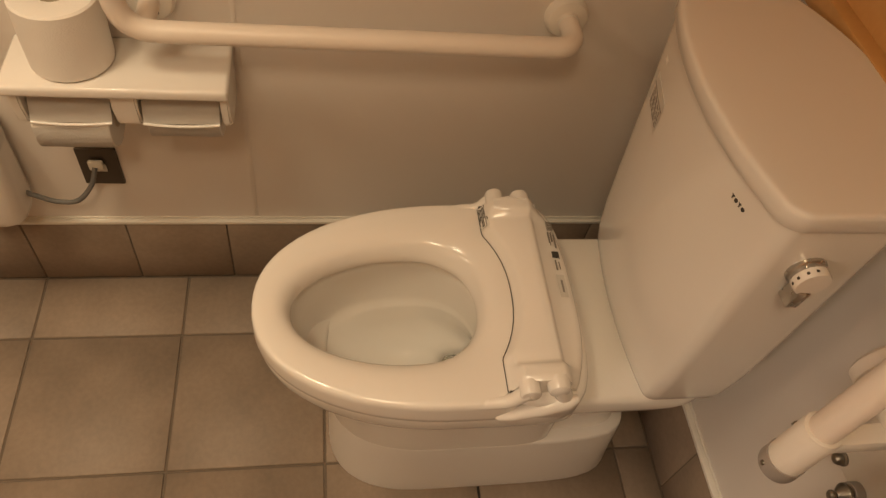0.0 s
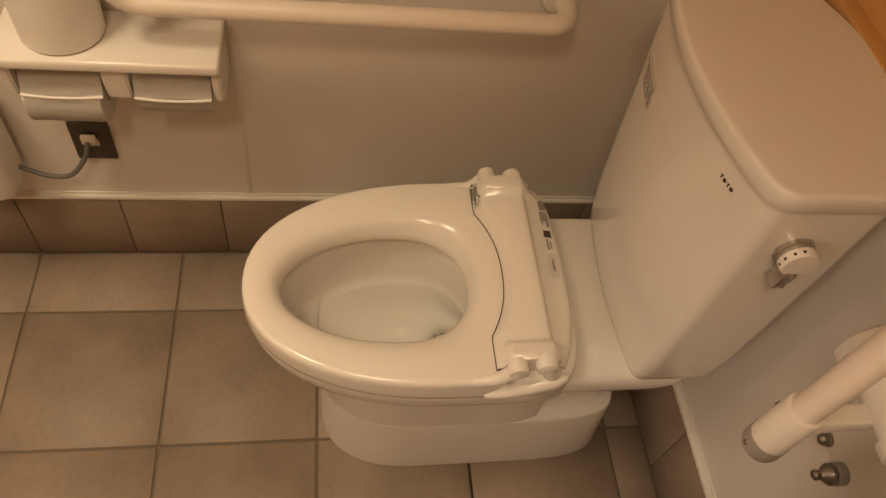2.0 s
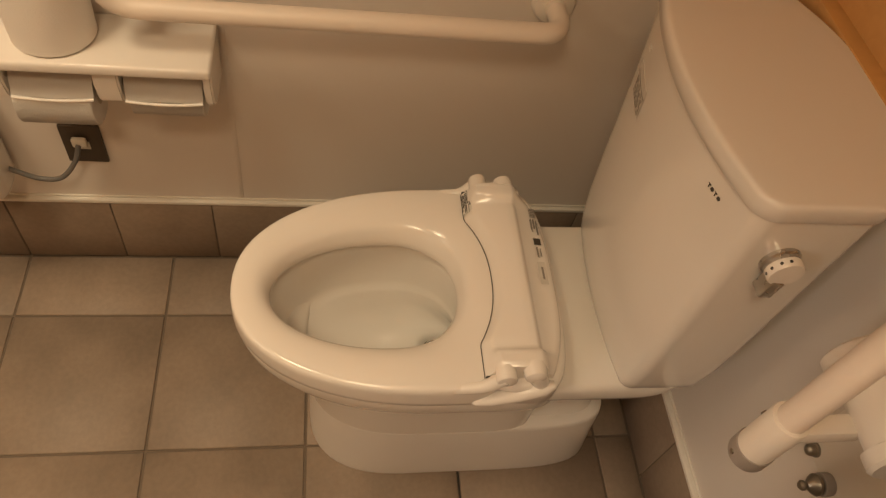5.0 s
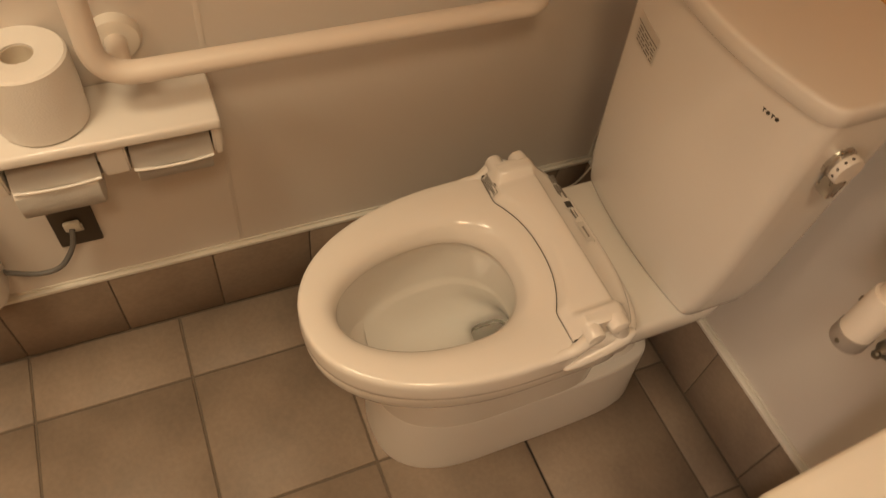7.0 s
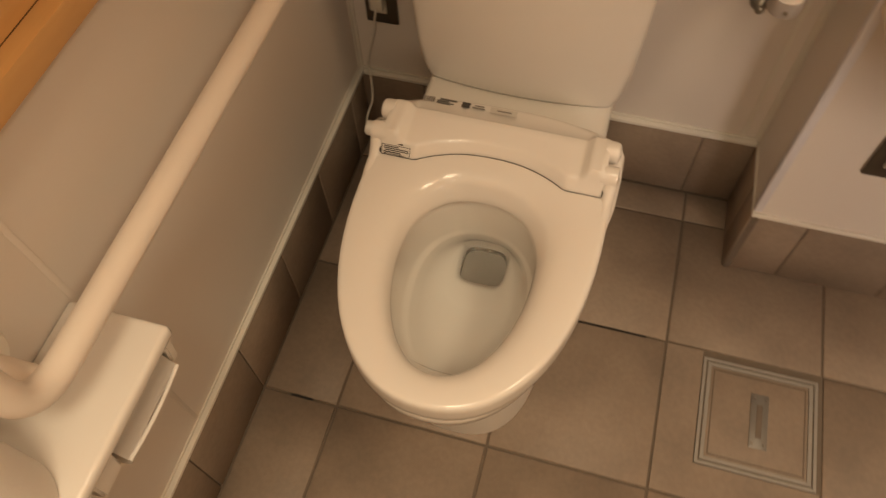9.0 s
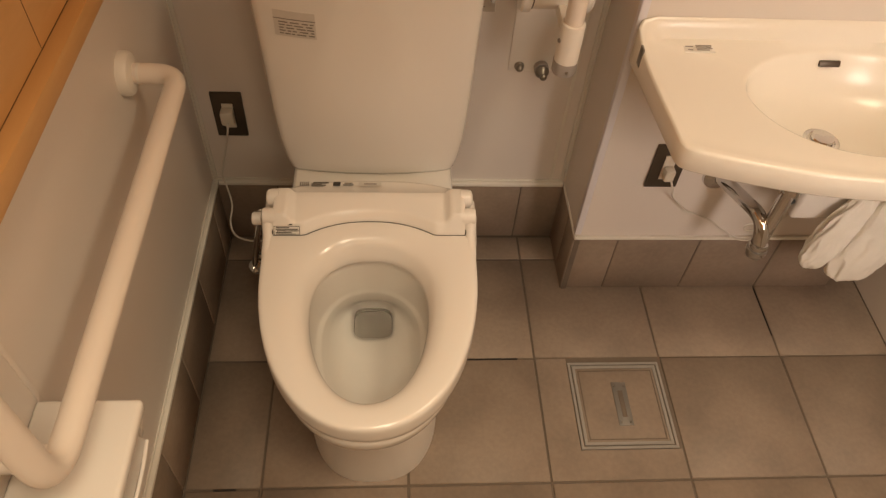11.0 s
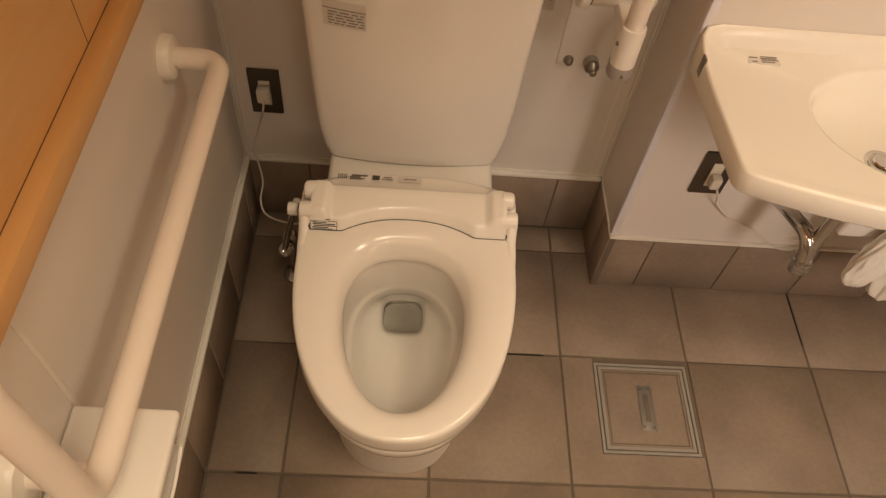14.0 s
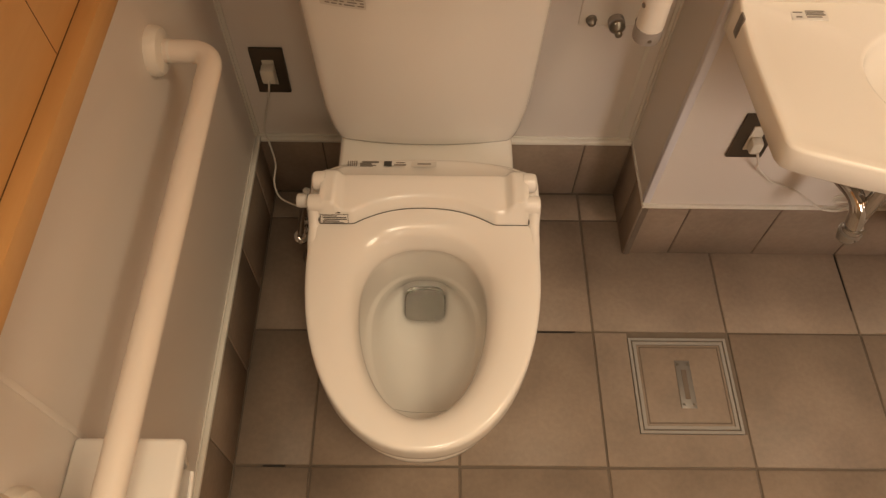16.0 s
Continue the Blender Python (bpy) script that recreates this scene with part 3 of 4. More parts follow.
    def patch(x0, x1, z0, z1, lift, mat, name, parent, label=""):
        n = 6
        rows = [[(x0 + (x1 - x0) * i / n, on_front(x0 + (x1 - x0) * i / n, z) - lift, z) for i in range(n + 1)] for z in (z0, z1)]
        rows += [[(p[0], p[1] + 0.004, p[2]) for p in rows[1]], [(p[0], p[1] + 0.004, p[2]) for p in rows[0]]]
        return part(name, sheet(rows), mat, parent, label)
    st = patch(0.076, 0.144, 0.762, 0.811, 0.0008, LABEL, "sticker", ob, "worn silver sticker with unreadable print")
    patch(0.076, 0.144, 0.7950, 0.7966, 0.0013, INKG, "print_bar", st)
    random.seed(4)
    for r in range(5):
        x = 0.084
        while x < 0.138:
            L = random.uniform(0.004, 0.016)
            z = 0.7665 + r * 0.0055
            patch(x, min(x + L, 0.141), z, z + 0.0022, 0.0013, INKG, "print_bar", st)
            x += L + random.uniform(0.002, 0.005)
    patch(0.084, 0.096, 0.838, 0.844, 0.0008, LABELW, "sticker", ob, "small pale sticker")
    return ob


toilet()


def washlet():
    ob = thing("bidet_unit", (CX, 0.04, 0.43), "white plastic bidet unit across the back of the toilet", "bidet seat unit")
    # raised cover with an arched front
    xs = [i / 60 * 0.336 - 0.168 for i in range(61)]

    def ease(t):
        t = max(0, min(1, t))
        return t * t * (3 - 2 * t)

    def front(x):
        return -0.043 + 0.031 * max(0, 1 - (abs(x) / 0.114) ** 2.3)

    def back(x):
        return 0.086 - 0.030 * (abs(x) / 0.171) ** 3
    rows = []
    for x in xs:
        f, b = front(x), back(x)
        h = ease((0.150 - abs(x)) / 0.030)
        r = ease(abs(abs(x) - 0.168) / 0.006)
        top = 0.5175 + 0.0045 * h
        pr = [(f, 0.470), (f, 0.4945), (f + 0.002, 0.4985), (f + 0.009, 0.5095), (f + 0.0125, 0.5125), (f + 0.018, 0.5138 + 0.001 * h), (0.023 + f * 0.1, top - 0.0015), (0.032, top), (0.036, top - 0.0015), (0.040, 0.5085 + (top - 0.5085) * 0.4), (0.045, 0.5085), (b - 0.012, 0.5050), (b - 0.004, 0.502), (b, 0.497), (b, 0.470)]
        # raised shoulders at both ends, over the hinges
        slant = 0.020 * max(0.0, min(1.0, (0.034 - f) / 0.07))
        rise = 0.0150 * ease((abs(x) - 0.122 - slant * 0.5) / 0.012)
        share = (0, 0, 0, 0.25, 0.7, 1.1, 1.0, 0.9, 0.9, 0.9, 0.8, 0.2, 0, 0, 0)
        rows.append([(CX + x, y, z - (1 - r) * 0.003 + rise * k) for (y, z), k in zip(pr, share)])
    bm = sheet(rows)
    bm.verts.ensure_lookup_table()
    n = len(rows[0])
    bm.faces.new([bm.verts[i] for i in range(n)])
    bm.faces.new([bm.verts[len(bm.verts) - n + i] for i in range(n)])
    part("cover", bm, PLASTIC, ob, angle=50)
    # dark line stands in for the shade in the gap under the cover's edge
    edge = [(CX + x, front(x) - 0.0008, 0.4785 + 0.015 * (front(x) + 0.40) / 0.40 + 0.0014) for x in xs]
    part("gap_line", tube(edge, 0.0007, 8), INK, ob, "thin dark line for the shaded gap along the cover's foot")
    # base that wraps round the sides
    base = [egg(CX, 0.035, 0.186 + s, 0.075 + s, 0.060 + s, z, 4, 3) for z, s in ((0.4375, -0.004), (0.442, 0.0), (0.478, 0.0), (0.486, -0.003), (0.490, -0.010))]
    part("base", loft(base, True, True), PLASTIC, ob, angle=60)
    for s in (-1, 1):
        # seat hinge with its arm, and the empty lid hinge
        part("seat_hinge", lathe([(0.0150, 0), (0.0150, 0.022), (0.0138, 0.0245), (0.009, 0.0258), (0, 0.0262)], (CX + s * 0.1610, -0.018, 0.5145), (s, 0, 0), 28), PLASTIC, ob)
        arm = [(CX + s * 0.1772, y, z) for y, z in ((-0.098, 0.474), (-0.088, 0.480), (-0.070, 0.4825), (-0.048, 0.484), (-0.036, 0.492), (-0.027, 0.504), (-0.018, 0.5145))]
        part("side_arm", tube(arm, 0.008, 18, radii=(0.0040, 0.0085, 0.0098, 0.0100, 0.0105, 0.0110, 0.0115)), PLASTIC, ob, angle=60)
        part("lid_hinge", lathe([(0.0170, 0), (0.0166, 0.014), (0.0150, 0.0195), (0.011, 0.0222), (0, 0.0230)], (CX + s * 0.1610, 0.024, 0.5165), (s, 0, 0), 28), PLASTIC, ob)
        part("hinge_foot", tube([(CX + s * 0.171, 0.026, 0.513), (CX + s * 0.1725, 0.034, 0.498), (CX + s * 0.174, 0.042, 0.482)], 0.010, 16, radii=(0.0135, 0.0135, 0.0120)), PLASTIC, ob, angle=70)
        # solid dark strip; the gap's shade is put into its colour
        part("gap", box(CX + s * 0.1690 - 0.0007, CX + s * 0.1690 + 0.0007, -0.0430, -0.022, 0.488, 0.501), INK, ob, "dark strip for the shaded gap beside the cover")
        side = [(CX + s * x, y, z) for x, y, z in ((0.180, -0.060, 0.446), (0.182, -0.052, 0.447), (0.1825, -0.030, 0.453), (0.1815, 0.010, 0.468), (0.180, 0.045, 0.482), (0.178, 0.060, 0.488))]
        part("side_panel", tube(side, 0.009, 18, radii=(0.002, 0.0075, 0.0105, 0.0125, 0.0120, 0.0060)), PLASTIC, ob, angle=70)
    dial = part("dial", lathe([(0.0125, 0), (0.0125, 0.012), (0.0105, 0.0135), (0.0105, 0.016), (0.0125, 0.0175), (0.0125, 0.031), (0.0105, 0.034), (0, 0.0345)], (CX - 0.182, 0.022, 0.464), (-1, 0, 0), 28), PLASTIC, ob, "ribbed white dial")
    part("groove", lathe([(0.0110, 0), (0.0110, 0.0022)], (CX - 0.1955, 0.022, 0.464), (-1, 0, 0), 28), INK, dial, "dark groove")
    # labels on the flat strip and at the front corner

    def strip(x0, x1, y0, y1, mat, lab, lift=0.0009):
        t = lambda y: 0.5085 - 0.0035 * (y - 0.060) / 0.025
        rows = [[(x, y, t(y) + lift) for x in (x0, x1)] for y in (y0, y1)]
        rows += [[(p[0], p[1], p[2] - 0.003) for p in rows[1]], [(p[0], p[1], p[2] - 0.003) for p in rows[0]]]
        return part("label", sheet(rows), mat, ob, lab)
    strip(0.159, 0.172, 0.062, 0.074, INK, "dark square code label")
    strip(0.205, 0.247, 0.061, 0.074, LABEL, "silver name label")
    strip(0.215, 0.238, 0.066, 0.0695, INKG, "grey print", 0.0014)
    strip(0.176, 0.196, 0.064, 0.067, INKG, "grey print")
    strip(0.179, 0.194, 0.070, 0.072, INKG, "grey print")
    for i in range(5):
        strip(0.098 + i * 0.0035, 0.100 + i * 0.0035, 0.064, 0.074, INKG, "grey print")
    for i, (a, b) in enumerate(((0.119, 0.146), (0.119, 0.138), (0.122, 0.150))):
        strip(a, b, 0.063 + i * 0.0045, 0.065 + i * 0.0045, INKG, "grey print")
    # printed label on the cover's front corner

    def corner(x0, x1, s0, s1, mat, lab, lift):
        p0, p1 = Vector((0, -0.0415, 0.4980)), Vector((0, -0.0325, 0.5110))
        nrm = Vector((0, -0.83, 0.55))
        rows = []
        for s in (s0, s1):
            q = p0.lerp(p1, s) + nrm * lift
            rows.append([(x, q.y, q.z) for x in (x0, x1)])
        rows += [[(p[0], p[1] + 0.002, p[2] - 0.002) for p in rows[1]], [(p[0], p[1] + 0.002, p[2] - 0.002) for p in rows[0]]]
        return part("label", sheet(rows), mat, ob, lab)
    corner(0.061, 0.107, -0.28, 1.02, LABELW, "white label with a dark frame of unreadable print", 0.0012)
    for s0, s1, a, b in ((0.86, 1.00, 0.068, 0.094), (-0.26, -0.21, 0.062, 0.106), (0.70, 0.75, 0.062, 0.106), (0.52, 0.62, 0.065, 0.088), (0.34, 0.44, 0.065, 0.103), (0.16, 0.26, 0.067, 0.104), (-0.04, 0.07, 0.065, 0.092), (-0.17, -0.11, 0.065, 0.099)):
        corner(a, b, s0, s1, INK, "dark print", 0.0018)
    for a in (0.0615, 0.1055):
        corner(a, a + 0.0008, -0.26, 0.75, INK, "dark print", 0.0018)


washlet()

c = smooth_curve([(-0.0905, Y1 - 0.034, 0.402), (-0.094, Y1 - 0.040, 0.380), (-0.112, Y1 - 0.008, 0.316), (-0.138, Y1 - 0.005, 0.225), (-0.130, SY - 0.010, 0.196), (-0.116, 0.330, 0.171), (-0.117, 0.290, 0.153), (-0.099, 0.250, 0.152), (-0.048, 0.200, 0.191), (0.010, 0.120, 0.300), (0.040, 0.075, 0.445)])
solo("power_cord", tube(c, 0.0022, 8), CORD, c[0], "thin white power cord from the outlet to the bidet unit", "cord")


def stop_valve():
    ob = thing("stop_valve", (-0.035, 0.190, 0.0), "chrome water stop valve rising from the floor", "valve")
    part("pipe", tube([(-0.035, 0.190, 0.0), (-0.035, 0.190, 0.165)], 0.008, 16), CHROME, ob)
    part("escutcheon", lathe([(0.030, 0), (0.028, 0.006), (0.014, 0.012), (0, 0.0125)], (-0.035, 0.190, 0.0), (0, 0, 1)), CHROME, ob)
    part("body", lathe([(0.013, 0), (0.015, 0.01), (0.015, 0.035), (0.010, 0.045), (0, 0.046)], (-0.035, 0.190, 0.12), (0, 0, 1), 20), CHROME, ob)
    part("handle", lathe([(0.006, 0), (0.006, 0.012), (0.014, 0.014), (0.014, 0.024), (0, 0.025)], (-0.035, 0.178, 0.14), (0, -1, 0), 16), CHROME, ob)
    part("hose", tube(smooth_curve([(-0.035, 0.190, 0.165), (-0.037, 0.170, 0.193), (-0.034, 0.130, 0.203), (-0.028, 0.105, 0.222), (-0.016, 0.090, 0.285), (0.002, 0.075, 0.365), (0.020, 0.060, 0.440)]), 0.0065, 14), CHROME, ob, "chrome supply hose")
    part("hose_nut", lathe([(0.009, 0), (0.0145, 0.004), (0.0155, 0.012), (0.0145, 0.020), (0.009, 0.026)], (-0.031, 0.112, 0.203), (0.25, -0.4, 1), 20), CHROME, ob)


stop_valve()


# ---- fold-up arm on the wall behind the toilet ----
def fold_arm():
    ob = thing("fold_up_arm", (0.566, Y1, 0.70), "white fold-up support arm, raised, on a bolted wall plate", "support arm")
    part("wall_plate", box(0.512, 0.648, Y1 - 0.003, Y1, 0.530, 0.93, 0.0012), BARW, ob)
    for x in (0.5345, 0.6275):
        part("bolt", lathe([(0.0105, 0), (0.0105, 0.003), (0.0085, 0.004), (0.0085, 0.009), (0.0070, 0.013), (0.0035, 0.0155), (0, 0.016)], (x, Y1 - 0.0031, 0.543), (0, -1, 0), 20), STEEL, ob, "dull steel cap nut")
    stop = part("arm_stop", lathe([(0.0150, 0), (0.0155, 0.001), (0.0155, 0.013), (0.0145, 0.014), (0, 0.014)], (0.581, Y1 - 0.0031, 0.542), (0, -1, 0), 28), GREYCAP, ob, "grey plastic stop with a steel knob")
    part("knob", lathe([(0.0115, 0.0), (0.0115, 0.003), (0.0145, 0.0035), (0.0148, 0.0075), (0.0125, 0.011), (0.0075, 0.0165), (0.0048, 0.019), (0.0048, 0.0205), (0.0068, 0.0230), (0.0070, 0.0265), (0.0045, 0.0295), (0, 0.030)], (0.581, Y1 - 0.0172, 0.542), (0, -1, 0), 28), STEEL, stop, "dull steel knob")
    part("pivot", lathe([(0.040, 0), (0.044, 0.004), (0.044, 0.018), (0.038, 0.020), (0.038, 0.110), (0.044, 0.112), (0.044, 0.128), (0.040, 0.132)], (0.500, 0.322, 0.764), (1, 0, 0), 36), BARW, ob)
    for x in (0.5205, 0.6105):
        part("seam", lathe([(0.0384, 0), (0.0384, 0.002)], (x, 0.322, 0.764), (1, 0, 0), 36), INK, ob, "dark seam")
    part("bracket", box(0.535, 0.600, 0.335, Y1 - 0.0035, 0.735, 0.789, 0.006, 3), BARW, ob)
    ax, ay = 0.579, 0.204
    part("arm_tube", tube([(ax, ay, 0.745), (ax, ay, 1.30)], 0.0165, 24), BAR, ob)
    part("arm_sleeve", lathe([(0.0215, 0), (0.0215, 0.072), (0.0205, 0.075), (0.017, 0.076)], (ax, ay, 0.692), (0, 0, 1), 32), BARW, ob)
    part("end_cap", lathe([(0.016, 0), (0.0215, 0.003), (0.0228, 0.007), (0.0228, 0.028)], (ax, ay, 0.664), (0, 0, 1), 32), GREYCAP, ob, "grey plastic end cap")
    part("link", box(ax - 0.012, ax + 0.012, ay + 0.012, 0.300, 0.725, 0.750, 0.004), BARW, ob)
    for x, y, z in ((ax, ay - 0.0228, 0.678),):
        part("screw", lathe([(0.0035, 0), (0.003, 0.0012), (0, 0.0015)], (x, y, z), (0, -1, 0), 10), STEEL, ob)
    part("screw", lathe([(0.0045, 0), (0.0035, 0.002), (0, 0.0025)], (ax - 0.0205, ay - 0.006, 0.735), (-1, -0.3, 0), 10), STEEL, ob)


fold_arm()

# ---- basin ----
BCX = 1.050


def basin():
    ob = thing("washbasin", (BCX, BY, 0.70), "cream ceramic wall-hung washbasin with an oval bowl", "washbasin")

    # outline: straight back, slanting sides, curved front
    def outline(inset, z_add, z_back, z_front):
        pts = []
        hw_b, hw_f, yb = 0.359 - inset, 0.341 - inset, BY - min(inset, 0.012)
        yc, ym = -0.079 + inset, -0.150 + inset
        # corners with rounding, walked counter-clockwise from back left
        raw = []
        for i in range(24):
            raw.append((-hw_b + 2 * hw_b * (1 - i / 23), yb))
        for i in range(1, 20):
            t = i / 20
            raw.append((-hw_b + (hw_b - hw_f) * t, yb + (yc - yb) * t))
        for i in range(40):
            u = -1 + 2 * i / 39
            raw.append((hw_f * u, ym + (yc - ym) * abs(u) ** 1.85))
        for i in range(1, 20):
            t = i / 20
            raw.append((hw_f + (hw_b - hw_f) * t, yc + (yb - yc) * t))
        m = len(raw)
        raw = [((raw[i - 1][0] + 2 * raw[i][0] + raw[(i + 1) % m][0]) / 4, (raw[i - 1][1] + 2 * raw[i][1] + raw[(i + 1) % m][1]) / 4) for i in range(m)]
        for x, y in raw:
            s = max(0, min(1, (y + 0.14) / (BY + 0.14)))
            k = s ** 9
            pts.append((BCX + x, y, z_front + (z_back - z_front) * k + z_add))
        return pts
    zf, zb = 0.738, 0.782
    o = outline(0.0, 0, zb, zf)
    m = len(o)
    rings = [
        [(x, y, 0.690) for x, y, z in outline(0.06, 0, zb, zf)],
        [(x, y, 0.6915) for x, y, z in outline(0.010, 0, zb, zf)],
        [(x, y, 0.6932) for x, y, z in outline(0.0025, 0, zb, zf)],
        [(x, y, 0.6970) for x, y, z in o],
        [(x, y, z - 0.005) for x, y, z in o],
        [(x, y, z - 0.0013) for x, y, z in outline(0.0016, 0, zb, zf)],
        outline(0.005, 0.0, zb, zf),
        outline(0.016, -0.003, zb - 0.006, zf),
        outline(0.034, -0.006, zb - 0.030, zf),
    ]
    # oval bowl: each ring point keeps its bearing from the bowl's centre
    byc = 0.062

    def oval(w, f, b, z):
        pts = []
        for x, y, _ in rings[-1][:m]:
            dx, dy = x - BCX, y - byc
            a = math.atan2(dy / 0.14, dx / 0.21)
            pts.append((BCX + w * math.cos(a), byc + (b if math.sin(a) > 0 else f) * math.sin(a), z))
        return pts
    for w, f, b, z in ((0.200, 0.156, 0.128, 0.733), (0.194, 0.151, 0.124, 0.7315), (0.191, 0.148, 0.1215, 0.727), (0.187, 0.144, 0.1185, 0.716), (0.179, 0.137, 0.113, 0.698), (0.162, 0.121, 0.101, 0.676), (0.130, 0.095, 0.079, 0.655), (0.090, 0.064, 0.053, 0.642), (0.050, 0.036, 0.032, 0.637), (0.022, 0.020, 0.020, 0.634)):
        rings.append(oval(w, f, b, z))
    part("body", loft(rings, False, True), BASIN, ob, angle=60)
    # underside of the bowl
    under = [egg(BCX, byc, w, f, b, z, 2, 2) for w, f, b, z in ((0.22, 0.155, 0.125, 0.690), (0.205, 0.14, 0.115, 0.672), (0.165, 0.11, 0.09, 0.640), (0.10, 0.07, 0.06, 0.616), (0.035, 0.035, 0.035, 0.606))]
    part("underside", loft(under, False, True), BASIN, ob, angle=60)
    drain = part("drain", lathe([(0.030, 0.0), (0.032, 0.002), (0.029, 0.0035), (0.0245, 0.0025), (0.0245, -0.004)], (1.024, byc - 0.008, 0.6358), (0, 0, 1)), CHROME, ob, "chrome drain ring")
    part("plug", lathe([(0.0205, 0.0), (0.0205, 0.010), (0.0185, 0.0125), (0, 0.013)], (1.024, byc - 0.008, 0.6342), (0, 0, 1)), CHROME, drain, "chrome pop-up plug")
    # overflow slot in the back of the bowl
    bm = box(-0.020, 0.020, -0.004, 0.003, -0.006, 0.006, 0.003)
    bmesh.ops.rotate(bm, verts=bm.verts[:], matrix=Matrix.Rotation(radians(-25), 3, "X"))
    bmesh.ops.translate(bm, verts=bm.verts[:], vec=(1.052, 0.1765, 0.712))
    part("overflow", bm, BRONZE, ob, "dark overflow slot")
    # warning sticker on the deck
    z = 0.7390
    part("sticker", box(0.775, 0.829, 0.166, 0.188, z - 0.002, z + 0.0006), LABELW, ob, "small white sticker with unreadable print")
    for i, (a, b, y) in enumerate(((0.778, 0.792, 0.181), (0.797, 0.826, 0.184), (0.797, 0.824, 0.180), (0.797, 0.826, 0.176), (0.797, 0.820, 0.171), (0.781, 0.790, 0.171))):
        part("print_bar", box(a, b, y - 0.0012, y + 0.0012, z + 0.0004, z + 0.0012), INKG, ob)
    part("bracket", box(0.6935, 0.697, 0.150, 0.166, 0.715, 0.752, 0.001), STEEL, ob, "steel fixing clip on the side")


basin()


def basin_trap():
    ob = thing("drain_trap", (BCX, 0.044, 0.50), "polished chrome drain trap under the basin", "drain trap")
    x, y = 1.028, 0.062
    part("tailpiece", tube(rounded_path([(x, y, 0.610), (x - 0.002, y - 0.002, 0.385), (1.021, 0.050, 0.352)], 0.03), 0.0140, 24), CHROME, ob)
    part("nut", lathe([(0.017, 0), (0.021, 0.003), (0.0215, 0.007), (0.0205, 0.012), (0.0215, 0.017), (0.021, 0.021), (0.017, 0.024)], (x, y, 0.500), (0, 0, 1), 24), CHROME, ob)
    bend = rounded_path([(0.970, BY - 0.004, 0.398), (1.010, 0.064, 0.420), (1.017, 0.044, 0.355)], 0.045, 12)
    part("trap_bend", tube(bend, 0.0150, 24), CHROME, ob)
    part("collar", lathe([(0.0152, 0), (0.0185, 0.002), (0.0185, 0.010), (0.0152, 0.012)], (1.017, 0.0445, 0.356), (0, 0, 1), 24), CHROME, ob)
    part("cleanout_cap", lathe([(0.010, 0), (0.017, 0.004), (0.0185, 0.014), (0.0215, 0.017), (0.0215, 0.026), (0.017, 0.028)], (1.017, 0.0445, 0.328), (0, 0, 1), 24), BRUSHED, ob, "dull chrome cleanout cap")
    part("wall_escutcheon", lathe([(0.036, 0), (0.034, 0.006), (0.018, 0.012)], (0.970, BY, 0.396), (0, -1, 0), 28), CHROME, ob)


basin_trap()


def heater_box():
    ob = thing("heater_box", (1.115, BY, 0.50), "small white box mounted under the basin", "wall unit")
    part("case", box(1.085, 1.245, 0.090, BY, 0.388, 0.600, 0.010, 3), PLASTIC, ob)
    part("tap", lathe([(0.009, 0), (0.009, 0.02), (0.012, 0.022), (0.012, 0.03), (0, 0.031)], (1.084, 0.110, 0.430), (-1, -0.2, -0.4), 16), BLACK_MATTE, ob, "black valve knob")


heater_box()

c = smooth_curve([(0.852, BY - 0.032, 0.410), (0.862, BY - 0.036, 0.385), (0.876, BY - 0.020, 0.352), (0.897, BY - 0.014, 0.325), (0.932, BY - 0.014, 0.295), (0.985, BY - 0.014, 0.270), (1.030, BY - 0.014, 0.236), (1.075, BY - 0.014, 0.203), (1.120, BY - 0.016, 0.205), (1.150, BY - 0.018, 0.262), (1.165, BY - 0.03, 0.36), (1.165, 0.16, 0.395)])
solo("power_cord", tube(c, 0.0024, 8), CORD, c[0], "thin white power cord hanging below the outlet under the basin", "cord")
c = smooth_curve([(1.165, 0.165, 0.395), (1.150, 0.17, 0.33), (1.125, 0.185, 0.262), (1.085, 0.19, 0.240), (1.075, 0.19, 0.257), (1.105, 0.19, 0.272), (1.145, 0.18, 0.32), (1.175, 0.165, 0.395)])
solo("power_cord", tube(c, 0.0022, 8), CORD, c[0], "looped white cord hanging beside the drain trap", "cord")


